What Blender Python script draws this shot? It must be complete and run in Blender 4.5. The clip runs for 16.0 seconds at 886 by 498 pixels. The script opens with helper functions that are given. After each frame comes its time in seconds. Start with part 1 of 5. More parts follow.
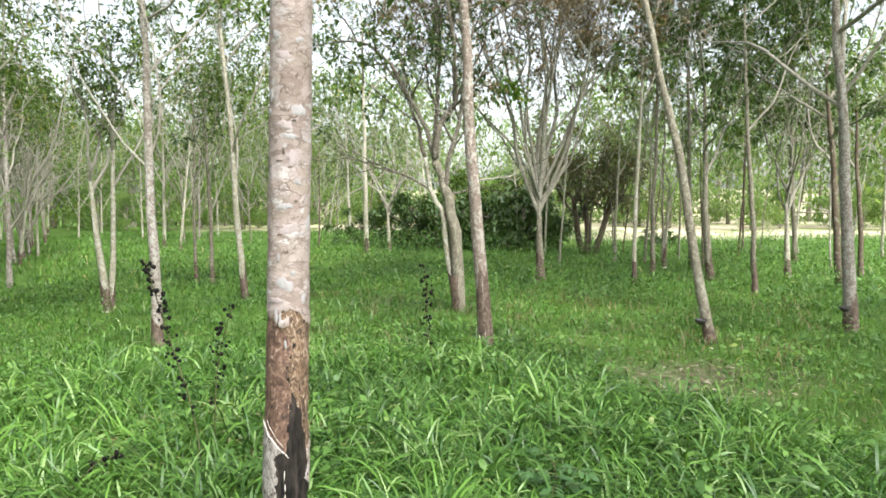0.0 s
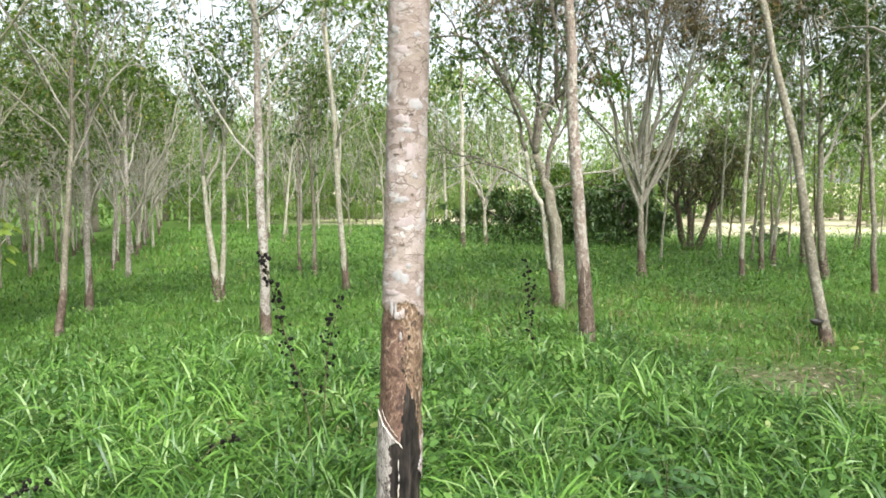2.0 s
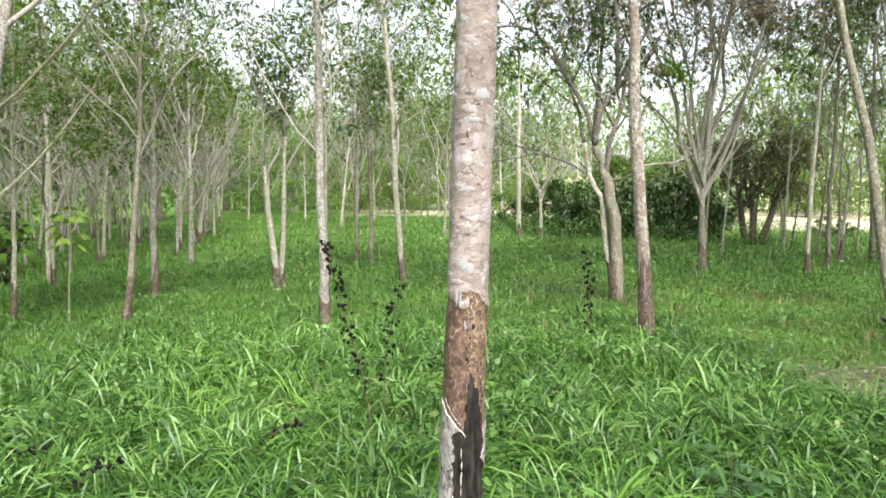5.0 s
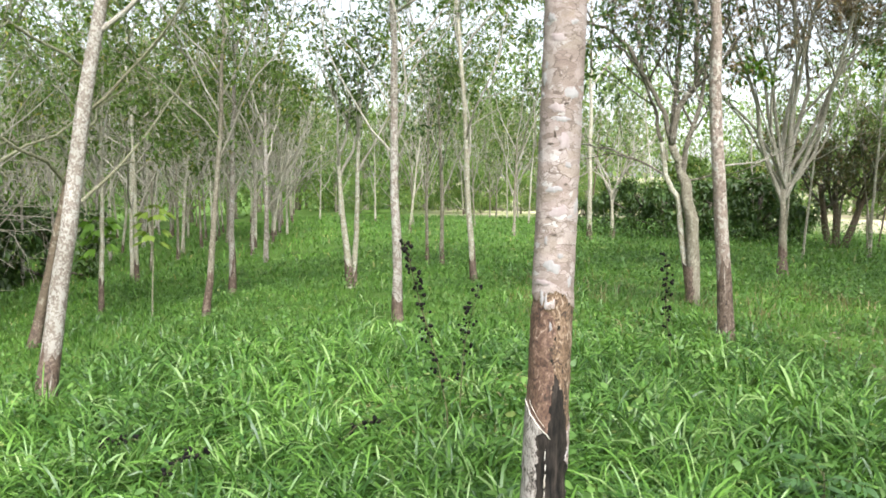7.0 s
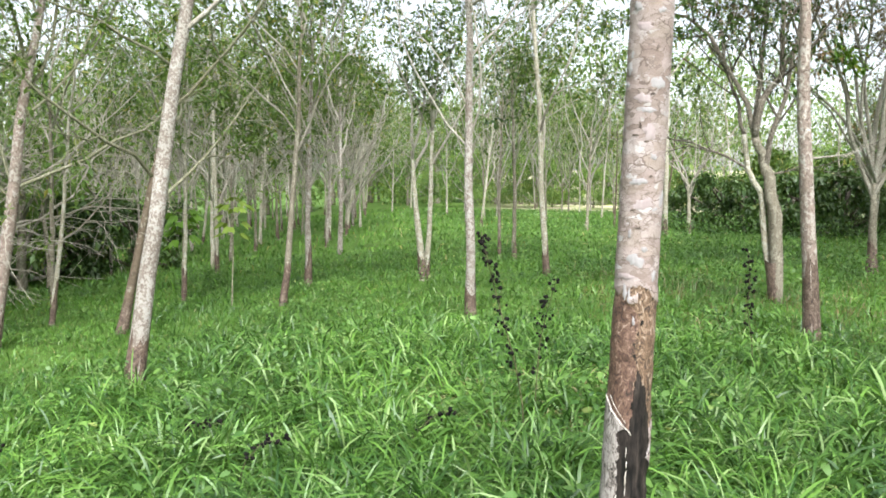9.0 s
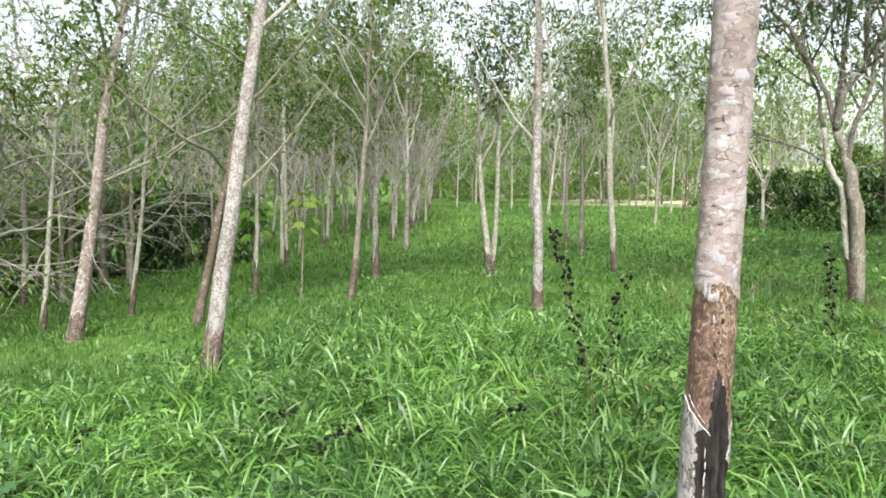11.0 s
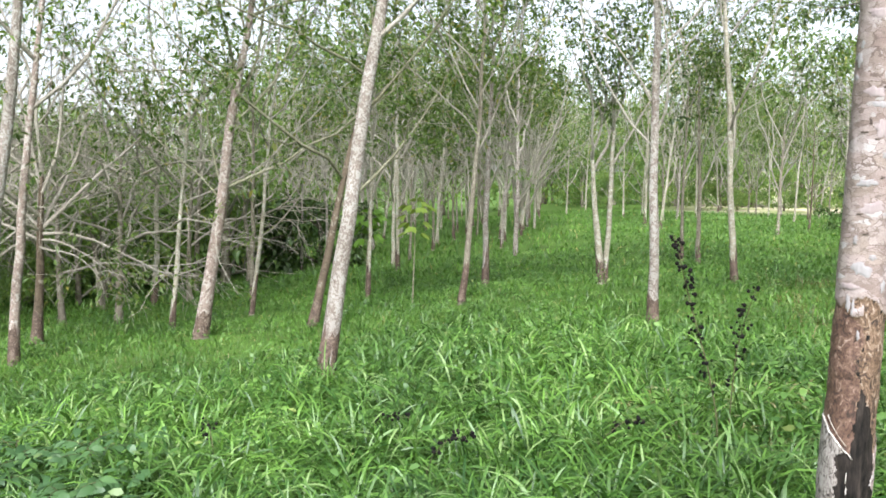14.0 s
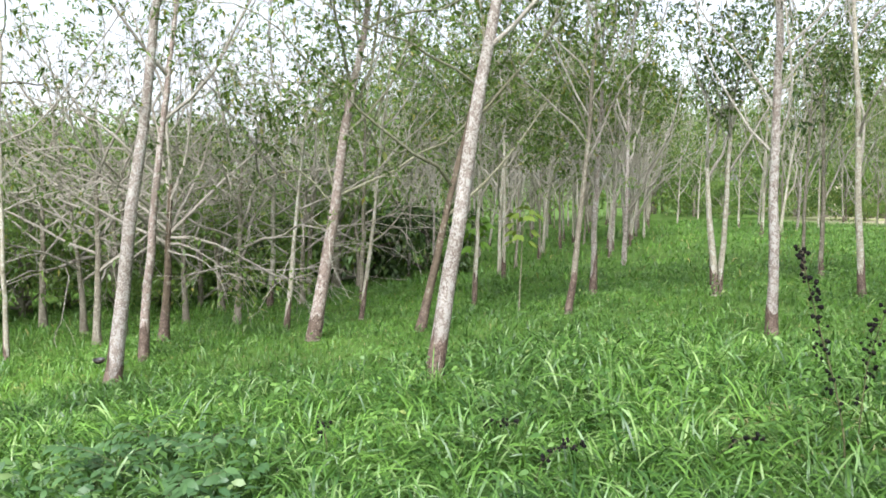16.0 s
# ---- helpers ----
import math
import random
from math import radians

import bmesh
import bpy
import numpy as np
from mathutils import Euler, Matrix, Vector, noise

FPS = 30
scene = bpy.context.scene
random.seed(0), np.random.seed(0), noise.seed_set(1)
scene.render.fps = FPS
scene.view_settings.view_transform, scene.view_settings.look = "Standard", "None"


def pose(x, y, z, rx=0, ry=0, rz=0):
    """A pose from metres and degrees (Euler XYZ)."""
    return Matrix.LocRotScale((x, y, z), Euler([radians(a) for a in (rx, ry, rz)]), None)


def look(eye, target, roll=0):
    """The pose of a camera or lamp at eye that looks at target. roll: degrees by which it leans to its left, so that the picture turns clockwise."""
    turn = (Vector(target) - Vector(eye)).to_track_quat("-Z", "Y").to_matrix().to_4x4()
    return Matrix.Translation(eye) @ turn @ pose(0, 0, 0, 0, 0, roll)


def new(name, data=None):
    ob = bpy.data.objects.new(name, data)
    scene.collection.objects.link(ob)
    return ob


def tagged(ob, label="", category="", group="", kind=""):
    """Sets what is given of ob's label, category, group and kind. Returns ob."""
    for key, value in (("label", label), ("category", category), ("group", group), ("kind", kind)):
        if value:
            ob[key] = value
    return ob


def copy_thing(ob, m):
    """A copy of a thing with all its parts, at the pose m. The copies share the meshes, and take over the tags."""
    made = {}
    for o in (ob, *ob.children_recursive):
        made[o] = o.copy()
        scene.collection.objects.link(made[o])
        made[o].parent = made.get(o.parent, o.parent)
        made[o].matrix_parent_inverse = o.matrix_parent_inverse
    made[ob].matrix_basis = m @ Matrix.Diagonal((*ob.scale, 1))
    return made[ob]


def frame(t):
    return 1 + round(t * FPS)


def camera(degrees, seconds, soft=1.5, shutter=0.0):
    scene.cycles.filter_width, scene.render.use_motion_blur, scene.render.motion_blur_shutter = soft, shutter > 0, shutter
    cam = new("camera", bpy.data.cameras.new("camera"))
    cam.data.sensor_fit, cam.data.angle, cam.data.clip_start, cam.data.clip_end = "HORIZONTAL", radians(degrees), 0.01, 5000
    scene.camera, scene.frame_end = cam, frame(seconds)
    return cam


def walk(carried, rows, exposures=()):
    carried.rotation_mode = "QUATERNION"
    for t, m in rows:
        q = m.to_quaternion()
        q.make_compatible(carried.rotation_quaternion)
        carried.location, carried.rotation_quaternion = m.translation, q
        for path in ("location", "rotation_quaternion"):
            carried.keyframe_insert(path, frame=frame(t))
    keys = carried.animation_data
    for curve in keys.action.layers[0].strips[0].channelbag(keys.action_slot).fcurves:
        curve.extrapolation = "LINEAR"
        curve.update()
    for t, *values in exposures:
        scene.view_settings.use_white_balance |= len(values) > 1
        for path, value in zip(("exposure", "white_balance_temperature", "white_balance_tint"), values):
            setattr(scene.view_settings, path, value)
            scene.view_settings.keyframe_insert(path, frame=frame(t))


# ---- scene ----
PATH = [
    (0.0, 0.000, 0.000, 1.680, 85.50, 0.20, -0.00),
    (0.5, -0.028, 0.012, 1.679, 85.52, 0.10, 2.26),
    (1.0, -0.042, 0.008, 1.681, 85.63, -0.04, 3.43),
    (1.5, -0.061, 0.008, 1.679, 85.62, 0.01, 5.12),
    (2.0, -0.084, 0.006, 1.676, 85.12, 0.24, 6.96),
    (2.5, -0.099, 0.007, 1.675, 85.07, 0.14, 8.05),
    (3.0, -0.095, 0.002, 1.671, 84.72, -0.06, 8.79),
    (3.5, -0.099, 0.005, 1.668, 84.76, 0.08, 8.77),
    (6.0, -0.168, -0.011, 1.668, 84.41, -0.17, 13.46),
    (6.5, -0.191, -0.008, 1.666, 84.56, -0.17, 14.66),
    (7.0, -0.203, -0.021, 1.667, 84.51, -0.13, 15.95),
    (7.5, -0.210, -0.023, 1.663, 84.03, 0.07, 17.24),
    (8.0, -0.217, -0.025, 1.661, 84.10, 0.04, 18.07),
    (8.5, -0.232, -0.027, 1.660, 84.16, -0.25, 19.62),
    (9.0, -0.244, -0.035, 1.660, 84.04, -0.13, 21.16),
    (11.5, -0.293, -0.064, 1.658, 83.89, -0.09, 26.93),
    (12.0, -0.298, -0.072, 1.660, 84.18, -0.09, 28.13),
    (12.5, -0.309, -0.072, 1.656, 84.05, 0.19, 29.81),
    (13.0, -0.326, -0.074, 1.656, 84.19, -0.09, 31.18),
    (13.5, -0.338, -0.077, 1.659, 84.09, -0.12, 32.39),
    (14.0, -0.342, -0.073, 1.661, 84.13, 0.10, 33.81),
    (14.5, -0.335, -0.095, 1.665, 84.48, 0.15, 35.66),
    (15.0, -0.341, -0.120, 1.657, 84.63, -0.00, 38.16),
    (15.5, -0.347, -0.127, 1.657, 84.78, 0.13, 39.74),
    (16.0, -0.355, -0.130, 1.650, 84.78, 0.11, 41.55),
]
cam = camera(59.5, 16.0, soft=1.7)
walk(cam, [(t, pose(*r)) for t, *r in PATH], exposures=[(0.0, 1.95, 6400, 7), (3.5, 1.99, 6400, 8), (9.0, 2.0, 6250, 9), (14.0, 1.99, 6120, 12), (16.0, 1.95, 6080, 13)])

# ---- world and sun: bright hazy daylight, sun high behind thin cloud ----
SUN_ELEVATION, SUN_AZIMUTH = radians(48), radians(150)
world = bpy.data.worlds.new("sky")
scene.world = world
world.use_nodes = True
wn, wl = world.node_tree.nodes, world.node_tree.links
sky = wn.new("ShaderNodeTexSky")
sky.sky_type, sky.sun_disc = "NISHITA", False
sky.sun_elevation, sky.sun_rotation = SUN_ELEVATION, SUN_AZIMUTH
sky.air_density, sky.dust_density, sky.ozone_density = 1.0, 1.5, 1.0
cloud = wn.new("ShaderNodeHueSaturation")  # thin white cloud takes most of the blue out
cloud.inputs["Saturation"].default_value, cloud.inputs["Value"].default_value = 0.3, 0.525
wl.new(sky.outputs["Color"], cloud.inputs["Color"])
wl.new(cloud.outputs["Color"], wn["Background"].inputs["Color"])
wn["Background"].inputs["Strength"].default_value = 0.15
sun_data = bpy.data.lights.new("sun", "SUN")
sun_data.energy, sun_data.angle, sun_data.color = 2.95, radians(40), (1.0, 0.98, 0.95)
sun = new("sun", sun_data)
sun.matrix_world = look((60 * math.sin(SUN_AZIMUTH), 60 * math.cos(SUN_AZIMUTH), 60 * math.tan(SUN_ELEVATION)), (0, 0, 0))

rng = np.random.default_rng(7)


# ---- materials ----
def material(name):
    m = bpy.data.materials.new(name)
    m.use_nodes = True
    n = m.node_tree.nodes
    return m, n, m.node_tree.links, n["Principled BSDF"]


def put(n, kind, **values):
    node = n.new(kind)
    for key, value in values.items():
        node.inputs[key].default_value = value
    return node


def ramp(n, stops):
    node = n.new("ShaderNodeValToRGB")
    e = node.color_ramp.elements
    while len(e) < len(stops):
        e.new(0.5)
    for el, (at, c) in zip(e, stops):
        el.position, el.color = at, (*c, 1)
    return node


def blend(n, l, fac, a, b, mode="MIX"):
    node = n.new("ShaderNodeMix")
    node.data_type, node.blend_type = "RGBA", mode
    for key, value in ((0, fac), (6, a), (7, b)):
        if isinstance(value, (int, float)):
            node.inputs[key].default_value = value
        elif isinstance(value, tuple):
            node.inputs[key].default_value = (*value, 1)
        else:
            l.new(value, node.inputs[key])
    return node.outputs[2]


def leaf_material(name, dark, light, old_or_sheen, old_or_sheen_share=0.06, glow=0.35, rough=0.45):
    """Thin leaf: gloss over diffuse, with light coming through; every leaf its own green."""
    m, n, l, p = material(name)
    geo = n.new("ShaderNodeNewGeometry")
    r = ramp(n, [(0.0, dark), (0.55, tuple((a + b) / 2 for a, b in zip(dark, light))), (1.0 - old_or_sheen_share - 0.01, light), (1.0 - old_or_sheen_share, old_or_sheen), (1.0, old_or_sheen)])
    l.new(geo.outputs["Random Per Island"], r.inputs[0])
    tex = put(n, "ShaderNodeTexNoise", Scale=0.45, Detail=3.0)
    co = n.new("ShaderNodeTexCoord")
    l.new(co.outputs["Object"], tex.inputs["Vector"])
    big = ramp(n, [(0.3, (0.62, 0.66, 0.6)), (0.7, (1.25, 1.2, 1.0))])
    l.new(tex.outputs["Fac"], big.inputs[0])
    col = blend(n, l, 1.0, r.outputs[0], big.outputs[0], "MULTIPLY")
    l.new(col, p.inputs["Base Color"])
    p.inputs["Roughness"].default_value = rough
    p.inputs["Specular IOR Level"].default_value = 0.5
    tr = n.new("ShaderNodeBsdfTranslucent")
    warm = blend(n, l, 1.0, col, (1.2, 1.15, 0.75), "MULTIPLY")
    l.new(warm, tr.inputs["Color"])
    mix = n.new("ShaderNodeMixShader")
    mix.inputs[0].default_value = glow
    l.new(p.outputs[0], mix.inputs[1])
    l.new(tr.outputs[0], mix.inputs[2])
    l.new(mix.outputs[0], n["Material Output"].inputs["Surface"])
    return m


def bark_material(name, base, dark, lichen, lichen_amount=0.5, scale=1.0):
    """Smooth flaky bark with pale lichen blotches, cracks and fine grain."""
    m, n, l, p = material(name)
    co = n.new("ShaderNodeTexCoord")
    info = n.new("ShaderNodeObjectInfo")
    off = n.new("ShaderNodeVectorMath")
    off.operation = "ADD"
    l.new(co.outputs["Object"], off.inputs[0])
    l.new(info.outputs["Random"], off.inputs[1])
    mp = put(n, "ShaderNodeMapping", Scale=(1, 1, 0.8))
    l.new(off.outputs[0], mp.inputs["Vector"])
    v = mp.outputs[0]
    flakes = put(n, "ShaderNodeTexVoronoi", Scale=26.0 * scale, Randomness=1.0)
    warp = put(n, "ShaderNodeTexNoise", Scale=9.0 * scale, Detail=4.0)
    l.new(v, warp.inputs["Vector"])
    wv = n.new("ShaderNodeVectorMath")
    wv.operation = "MULTIPLY_ADD"
    wv.inputs[1].default_value = (0.12, 0.12, 0.12)
    l.new(warp.outputs["Color"], wv.inputs[0])
    l.new(v, wv.inputs[2])
    l.new(wv.outputs[0], flakes.inputs["Vector"])
    tone = ramp(n, [(0.0, dark), (0.35, base), (0.75, tuple(c * 1.18 for c in base)), (1.0, tuple(c * 0.8 for c in base))])
    l.new(flakes.outputs["Color"], tone.inputs[0])
    n1 = put(n, "ShaderNodeTexNoise", Scale=5.0 * scale, Detail=6.0, Roughness=0.65)
    l.new(v, n1.inputs["Vector"])
    blotch = ramp(n, [(0.60 - 0.14 * lichen_amount, (0, 0, 0)), (0.63 - 0.14 * lichen_amount, (1, 1, 1))])
    n2 = put(n, "ShaderNodeTexNoise", Scale=17.0 * scale, Detail=5.0, Roughness=0.6)
    l.new(v, n2.inputs["Vector"])
    mixn = n.new("ShaderNodeMath")
    mixn.operation = "MULTIPLY_ADD"
    mixn.inputs[1].default_value = 0.55
    l.new(n2.outputs["Fac"], mixn.inputs[0])
    half = n.new("ShaderNodeMath")
    half.operation = "MULTIPLY"
    half.inputs[1].default_value = 0.45
    l.new(n1.outputs["Fac"], half.inputs[0])
    l.new(half.outputs[0], mixn.inputs[2])
    l.new(mixn.outputs[0], blotch.inputs[0])
    c1 = blend(n, l, blotch.outputs[0], tone.outputs[0], lichen)
    n3 = put(n, "ShaderNodeTexNoise", Scale=1.3, Detail=4.0)
    l.new(off.outputs[0], n3.inputs["Vector"])
    large = ramp(n, [(0.3, (0.72, 0.68, 0.62)), (0.7, (1.12, 1.1, 1.06))])
    l.new(n3.outputs["Fac"], large.inputs[0])
    c2 = blend(n, l, 1.0, c1, large.outputs[0], "MULTIPLY")
    n4 = put(n, "ShaderNodeTexNoise", Scale=70.0 * scale, Detail=5.0, Roughness=0.7)
    flat = put(n, "ShaderNodeMapping", Scale=(0.45, 0.45, 1.0))
    l.new(v, flat.inputs["Vector"])
    l.new(flat.outputs[0], n4.inputs["Vector"])
    pits = ramp(n, [(0.33, (0.3, 0.25, 0.22)), (0.42, (1, 1, 1))])
    l.new(n4.outputs["Fac"], pits.inputs[0])
    c3 = blend(n, l, 0.8, c2, pits.outputs[0], "MULTIPLY")
    l.new(c3, p.inputs["Base Color"])
    p.inputs["Roughness"].default_value = 0.85
    p.inputs["Specular IOR Level"].default_value = 0.2
    bump = put(n, "ShaderNodeBump", Strength=0.8, Distance=0.015)
    hsum = n.new("ShaderNodeMath")
    hsum.operation = "ADD"
    l.new(flakes.outputs["Distance"], hsum.inputs[0])
    l.new(n4.outputs["Fac"], hsum.inputs[1])
    l.new(hsum.outputs[0], bump.inputs["Height"])
    l.new(bump.outputs[0], p.inputs["Normal"])
    return m


def flaked_bark_material(name):
    """Bark of the tapped tree: thin plates in mauve, tan and ochre with crisp curled edges, whitish scales and small dark nicks."""
    m, n, l, p = material(name)
    co = n.new("ShaderNodeTexCoord")
    warp = put(n, "ShaderNodeTexNoise", Scale=11.0, Detail=5.0, Roughness=0.6)
    l.new(co.outputs["Object"], warp.inputs["Vector"])
    wv = n.new("ShaderNodeVectorMath")
    wv.operation = "MULTIPLY_ADD"
    wv.inputs[1].default_value = (0.10, 0.10, 0.06)
    l.new(warp.outputs["Color"], wv.inputs[0])
    l.new(co.outputs["Object"], wv.inputs[2])
    mp = put(n, "ShaderNodeMapping", Scale=(0.62, 0.62, 1.2))
    l.new(wv.outputs[0], mp.inputs["Vector"])

    def plates(scale):
        a = put(n, "ShaderNodeTexVoronoi", Scale=scale, Randomness=1.0)
        e = put(n, "ShaderNodeTexVoronoi", Scale=scale, Randomness=1.0)
        e.feature = "DISTANCE_TO_EDGE"
        sp = n.new("ShaderNodeSeparateColor")
        for t in (a, e):
            l.new(mp.outputs[0], t.inputs["Vector"])
        l.new(a.outputs["Color"], sp.inputs[0])
        return sp, e

    def mask(socket, lo, hi):
        r = ramp(n, [(lo, (0, 0, 0)), (hi, (1, 1, 1))])
        l.new(socket, r.inputs[0])
        return r.outputs[0]

    big, big_edge = plates(17.0)
    small, small_edge = plates(46.0)
    tone = ramp(n, [(0.0, (0.235, 0.195, 0.180)), (0.22, (0.262, 0.215, 0.203)), (0.45, (0.285, 0.240, 0.230)), (0.62, (0.262, 0.222, 0.198)), (0.8, (0.30, 0.26, 0.252)), (1.0, (0.325, 0.292, 0.288))])
    l.new(big.outputs[0], tone.inputs[0])
    tone2 = ramp(n, [(0.0, (0.78, 0.74, 0.71)), (0.25, (0.95, 0.92, 0.90)), (0.7, (1.03, 1.02, 1.01)), (1.0, (1.14, 1.14, 1.15))])
    l.new(small.outputs[1], tone2.inputs[0])
    c = blend(n, l, 1.0, tone.outputs[0], tone2.outputs[0], "MULTIPLY")
    ochre_at = put(n, "ShaderNodeTexNoise", Scale=7.0, Detail=4.0, Roughness=0.6)
    l.new(wv.outputs[0], ochre_at.inputs["Vector"])
    c = blend(n, l, mask(ochre_at.outputs["Fac"], 0.60, 0.74), c, (0.265, 0.205, 0.15))
    lich = put(n, "ShaderNodeTexNoise", Scale=15.0, Detail=6.0, Roughness=0.62, Distortion=0.3)
    l.new(mp.outputs[0], lich.inputs["Vector"])
    c = blend(n, l, mask(lich.outputs["Fac"], 0.615, 0.65), c, (0.35, 0.325, 0.325))
    scales = n.new("ShaderNodeMath")
    scales.operation = "GREATER_THAN"
    scales.inputs[1].default_value = 0.955
    l.new(small.outputs[2], scales.inputs[0])
    c = blend(n, l, scales.outputs[0], c, (0.36, 0.34, 0.335))

    def rims(edge, noise_scale, width, colour, base):
        part_way = put(n, "ShaderNodeTexNoise", Scale=noise_scale, Detail=3.0)
        l.new(co.outputs["Object"], part_way.inputs["Vector"])
        span = n.new("ShaderNodeMapRange")
        for key, value in (("From Min", 0.46), ("From Max", 0.72), ("To Min", 0.0), ("To Max", width)):
            span.inputs[key].default_value = value
        l.new(part_way.outputs["Fac"], span.inputs["Value"])
        less = n.new("ShaderNodeMath")
        less.operation = "LESS_THAN"
        l.new(edge.outputs["Distance"], less.inputs[0])
        l.new(span.outputs[0], less.inputs[1])
        return blend(n, l, less.outputs[0], base, colour)

    c = rims(big_edge, 14.0, 0.06, (0.155, 0.122, 0.108), c)
    c = rims(small_edge, 24.0, 0.12, (0.185, 0.15, 0.135), c)
    wide = put(n, "ShaderNodeTexNoise", Scale=3.2, Detail=5.0)
    l.new(co.outputs["Object"], wide.inputs["Vector"])
    wide_tone = ramp(n, [(0.32, (0.80, 0.77, 0.74)), (0.68, (1.15, 1.13, 1.12))])
    l.new(wide.outputs["Fac"], wide_tone.inputs[0])
    c = blend(n, l, 1.0, c, wide_tone.outputs[0], "MULTIPLY")
    fine = put(n, "ShaderNodeTexNoise", Scale=260.0, Detail=4.0)
    l.new(co.outputs["Object"], fine.inputs["Vector"])
    grain = ramp(n, [(0.3, (0.75, 0.73, 0.71)), (0.7, (1.14, 1.14, 1.14))])
    l.new(fine.outputs["Fac"], grain.inputs[0])
    c = blend(n, l, 0.7, c, grain.outputs[0], "MULTIPLY")
    l.new(c, p.inputs["Base Color"])
    p.inputs["Roughness"].default_value = 0.88
    p.inputs["Specular IOR Level"].default_value = 0.15
    bump = put(n, "ShaderNodeBump", Strength=0.7, Distance=0.008)
    hs = n.new("ShaderNodeMath")
    hs.operation = "MULTIPLY_ADD"
    hs.inputs[1].default_value = 0.5
    l.new(small.outputs[1], hs.inputs[0])
    l.new(big.outputs[0], hs.inputs[2])
    hs2 = n.new("ShaderNodeMath")
    hs2.operation = "MULTIPLY_ADD"
    hs2.inputs[1].default_value = 0.3
    l.new(fine.outputs["Fac"], hs2.inputs[0])
    l.new(hs.outputs[0], hs2.inputs[2])
    l.new(hs2.outputs[0], bump.inputs["Height"])
    l.new(bump.outputs[0], p.inputs["Normal"])
    return m


BARK_NEAR = flaked_bark_material("bark_flaked")
BARK_PINK = bark_material("bark_pink_grey", (0.265, 0.215, 0.19), (0.12, 0.09, 0.077), (0.43, 0.40, 0.37), 0.62, 1.6)
BARK_SPECKLED = bark_material("bark_speckled", (0.255, 0.22, 0.195), (0.13, 0.10, 0.085), (0.44, 0.42, 0.395), 0.8, 2.8)
BARK_BROWN = bark_material("bark_brown_grey", (0.21, 0.191, 0.153), (0.112, 0.094, 0.07), (0.335, 0.318, 0.265), 0.5, 1.6)
BARK_PALE = bark_material("bark_pale", (0.345, 0.325, 0.262), (0.19, 0.165, 0.122), (0.48, 0.47, 0.42), 0.65, 1.6)
BARK_DARK = bark_material("bark_dark", (0.12, 0.095, 0.07), (0.06, 0.045, 0.035), (0.24, 0.22, 0.18), 0.3)
TWIG_PALE = bark_material("twig_pale_grey", (0.32, 0.30, 0.26), (0.18, 0.165, 0.14), (0.44, 0.43, 0.39), 0.4, 2.0)
# pale grey twig made brighter, so light on the thicket's branches sits in its colour
TWIG_LIT = bark_material("twig_lit_grey", (0.36, 0.335, 0.29), (0.22, 0.20, 0.17), (0.48, 0.46, 0.42), 0.4, 2.0)
TWIG_MID = bark_material("twig_mid_grey", (0.165, 0.145, 0.12), (0.075, 0.063, 0.052), (0.30, 0.285, 0.25), 0.45, 2.0)
TWIG_DARK = bark_material("twig_dark_grey", (0.115, 0.10, 0.082), (0.05, 0.043, 0.036), (0.23, 0.22, 0.19), 0.35, 2.0)
TWIG_GREEN = bark_material("twig_green_grey", (0.22, 0.22, 0.15), (0.12, 0.11, 0.07), (0.36, 0.36, 0.28), 0.4, 2.0)
LEAF_RUBBER = leaf_material("rubber_leaf", (0.055, 0.105, 0.026), (0.165, 0.25, 0.06), (0.30, 0.28, 0.08), 0.05, 0.5)
# dark green, deepened with the shade that lies on the thicket shrubs
LEAF_DARK = leaf_material("dark_shaded_leaf", (0.03, 0.065, 0.017), (0.085, 0.145, 0.04), (0.10, 0.11, 0.03), 0.04, 0.25)
# rubber leaf of the eastern crowns, their shade put in as a darker green
LEAF_RUBBER_SHADED = leaf_material("shaded_leaf", (0.035, 0.07, 0.02), (0.10, 0.16, 0.045), (0.2, 0.2, 0.06), 0.04, 0.35)
# paler green: sunlight on the far and western foliage is put into the colour
LEAF_LIT = leaf_material("sunlit_leaf", (0.105, 0.19, 0.06), (0.235, 0.35, 0.125), (0.29, 0.33, 0.13), 0.06, 0.6)
LEAF_DRY = leaf_material("dry_leaf", (0.12, 0.08, 0.045), (0.24, 0.165, 0.095), (0.32, 0.25, 0.16), 0.2, 0.3)
LEAF_SAPLING = leaf_material("sapling_leaf", (0.10, 0.22, 0.03), (0.20, 0.36, 0.05), (0.32, 0.36, 0.05), 0.1, 0.45)
LEAF_YELLOW = leaf_material("yellow_leaf", (0.15, 0.25, 0.045), (0.27, 0.35, 0.075), (0.36, 0.33, 0.08), 0.15, 0.45)
LITTER = leaf_material("dead_leaf", (0.10, 0.075, 0.05), (0.235, 0.19, 0.135), (0.34, 0.31, 0.26), 0.15, 0.15, 0.7)
STRAW = leaf_material("dry_blade", (0.17, 0.15, 0.07), (0.30, 0.27, 0.14), (0.36, 0.33, 0.20), 0.2, 0.3, 0.6)
# last colour is a pale grey-green sheen painted on one blade in ten
GRASS = leaf_material("grass_blade", (0.022, 0.074, 0.011), (0.145, 0.285, 0.055), (0.215, 0.32, 0.125), 0.10, 0.3, 0.44)
GRASS_LOW = leaf_material("low_grass_blade", (0.048, 0.13, 0.018), (0.145, 0.29, 0.048), (0.28, 0.27, 0.11), 0.03, 0.3, 0.5)
WEED = leaf_material("weed_leaf", (0.055, 0.135, 0.03), (0.16, 0.285, 0.072), (0.26, 0.32, 0.11), 0.02, 0.35, 0.5)


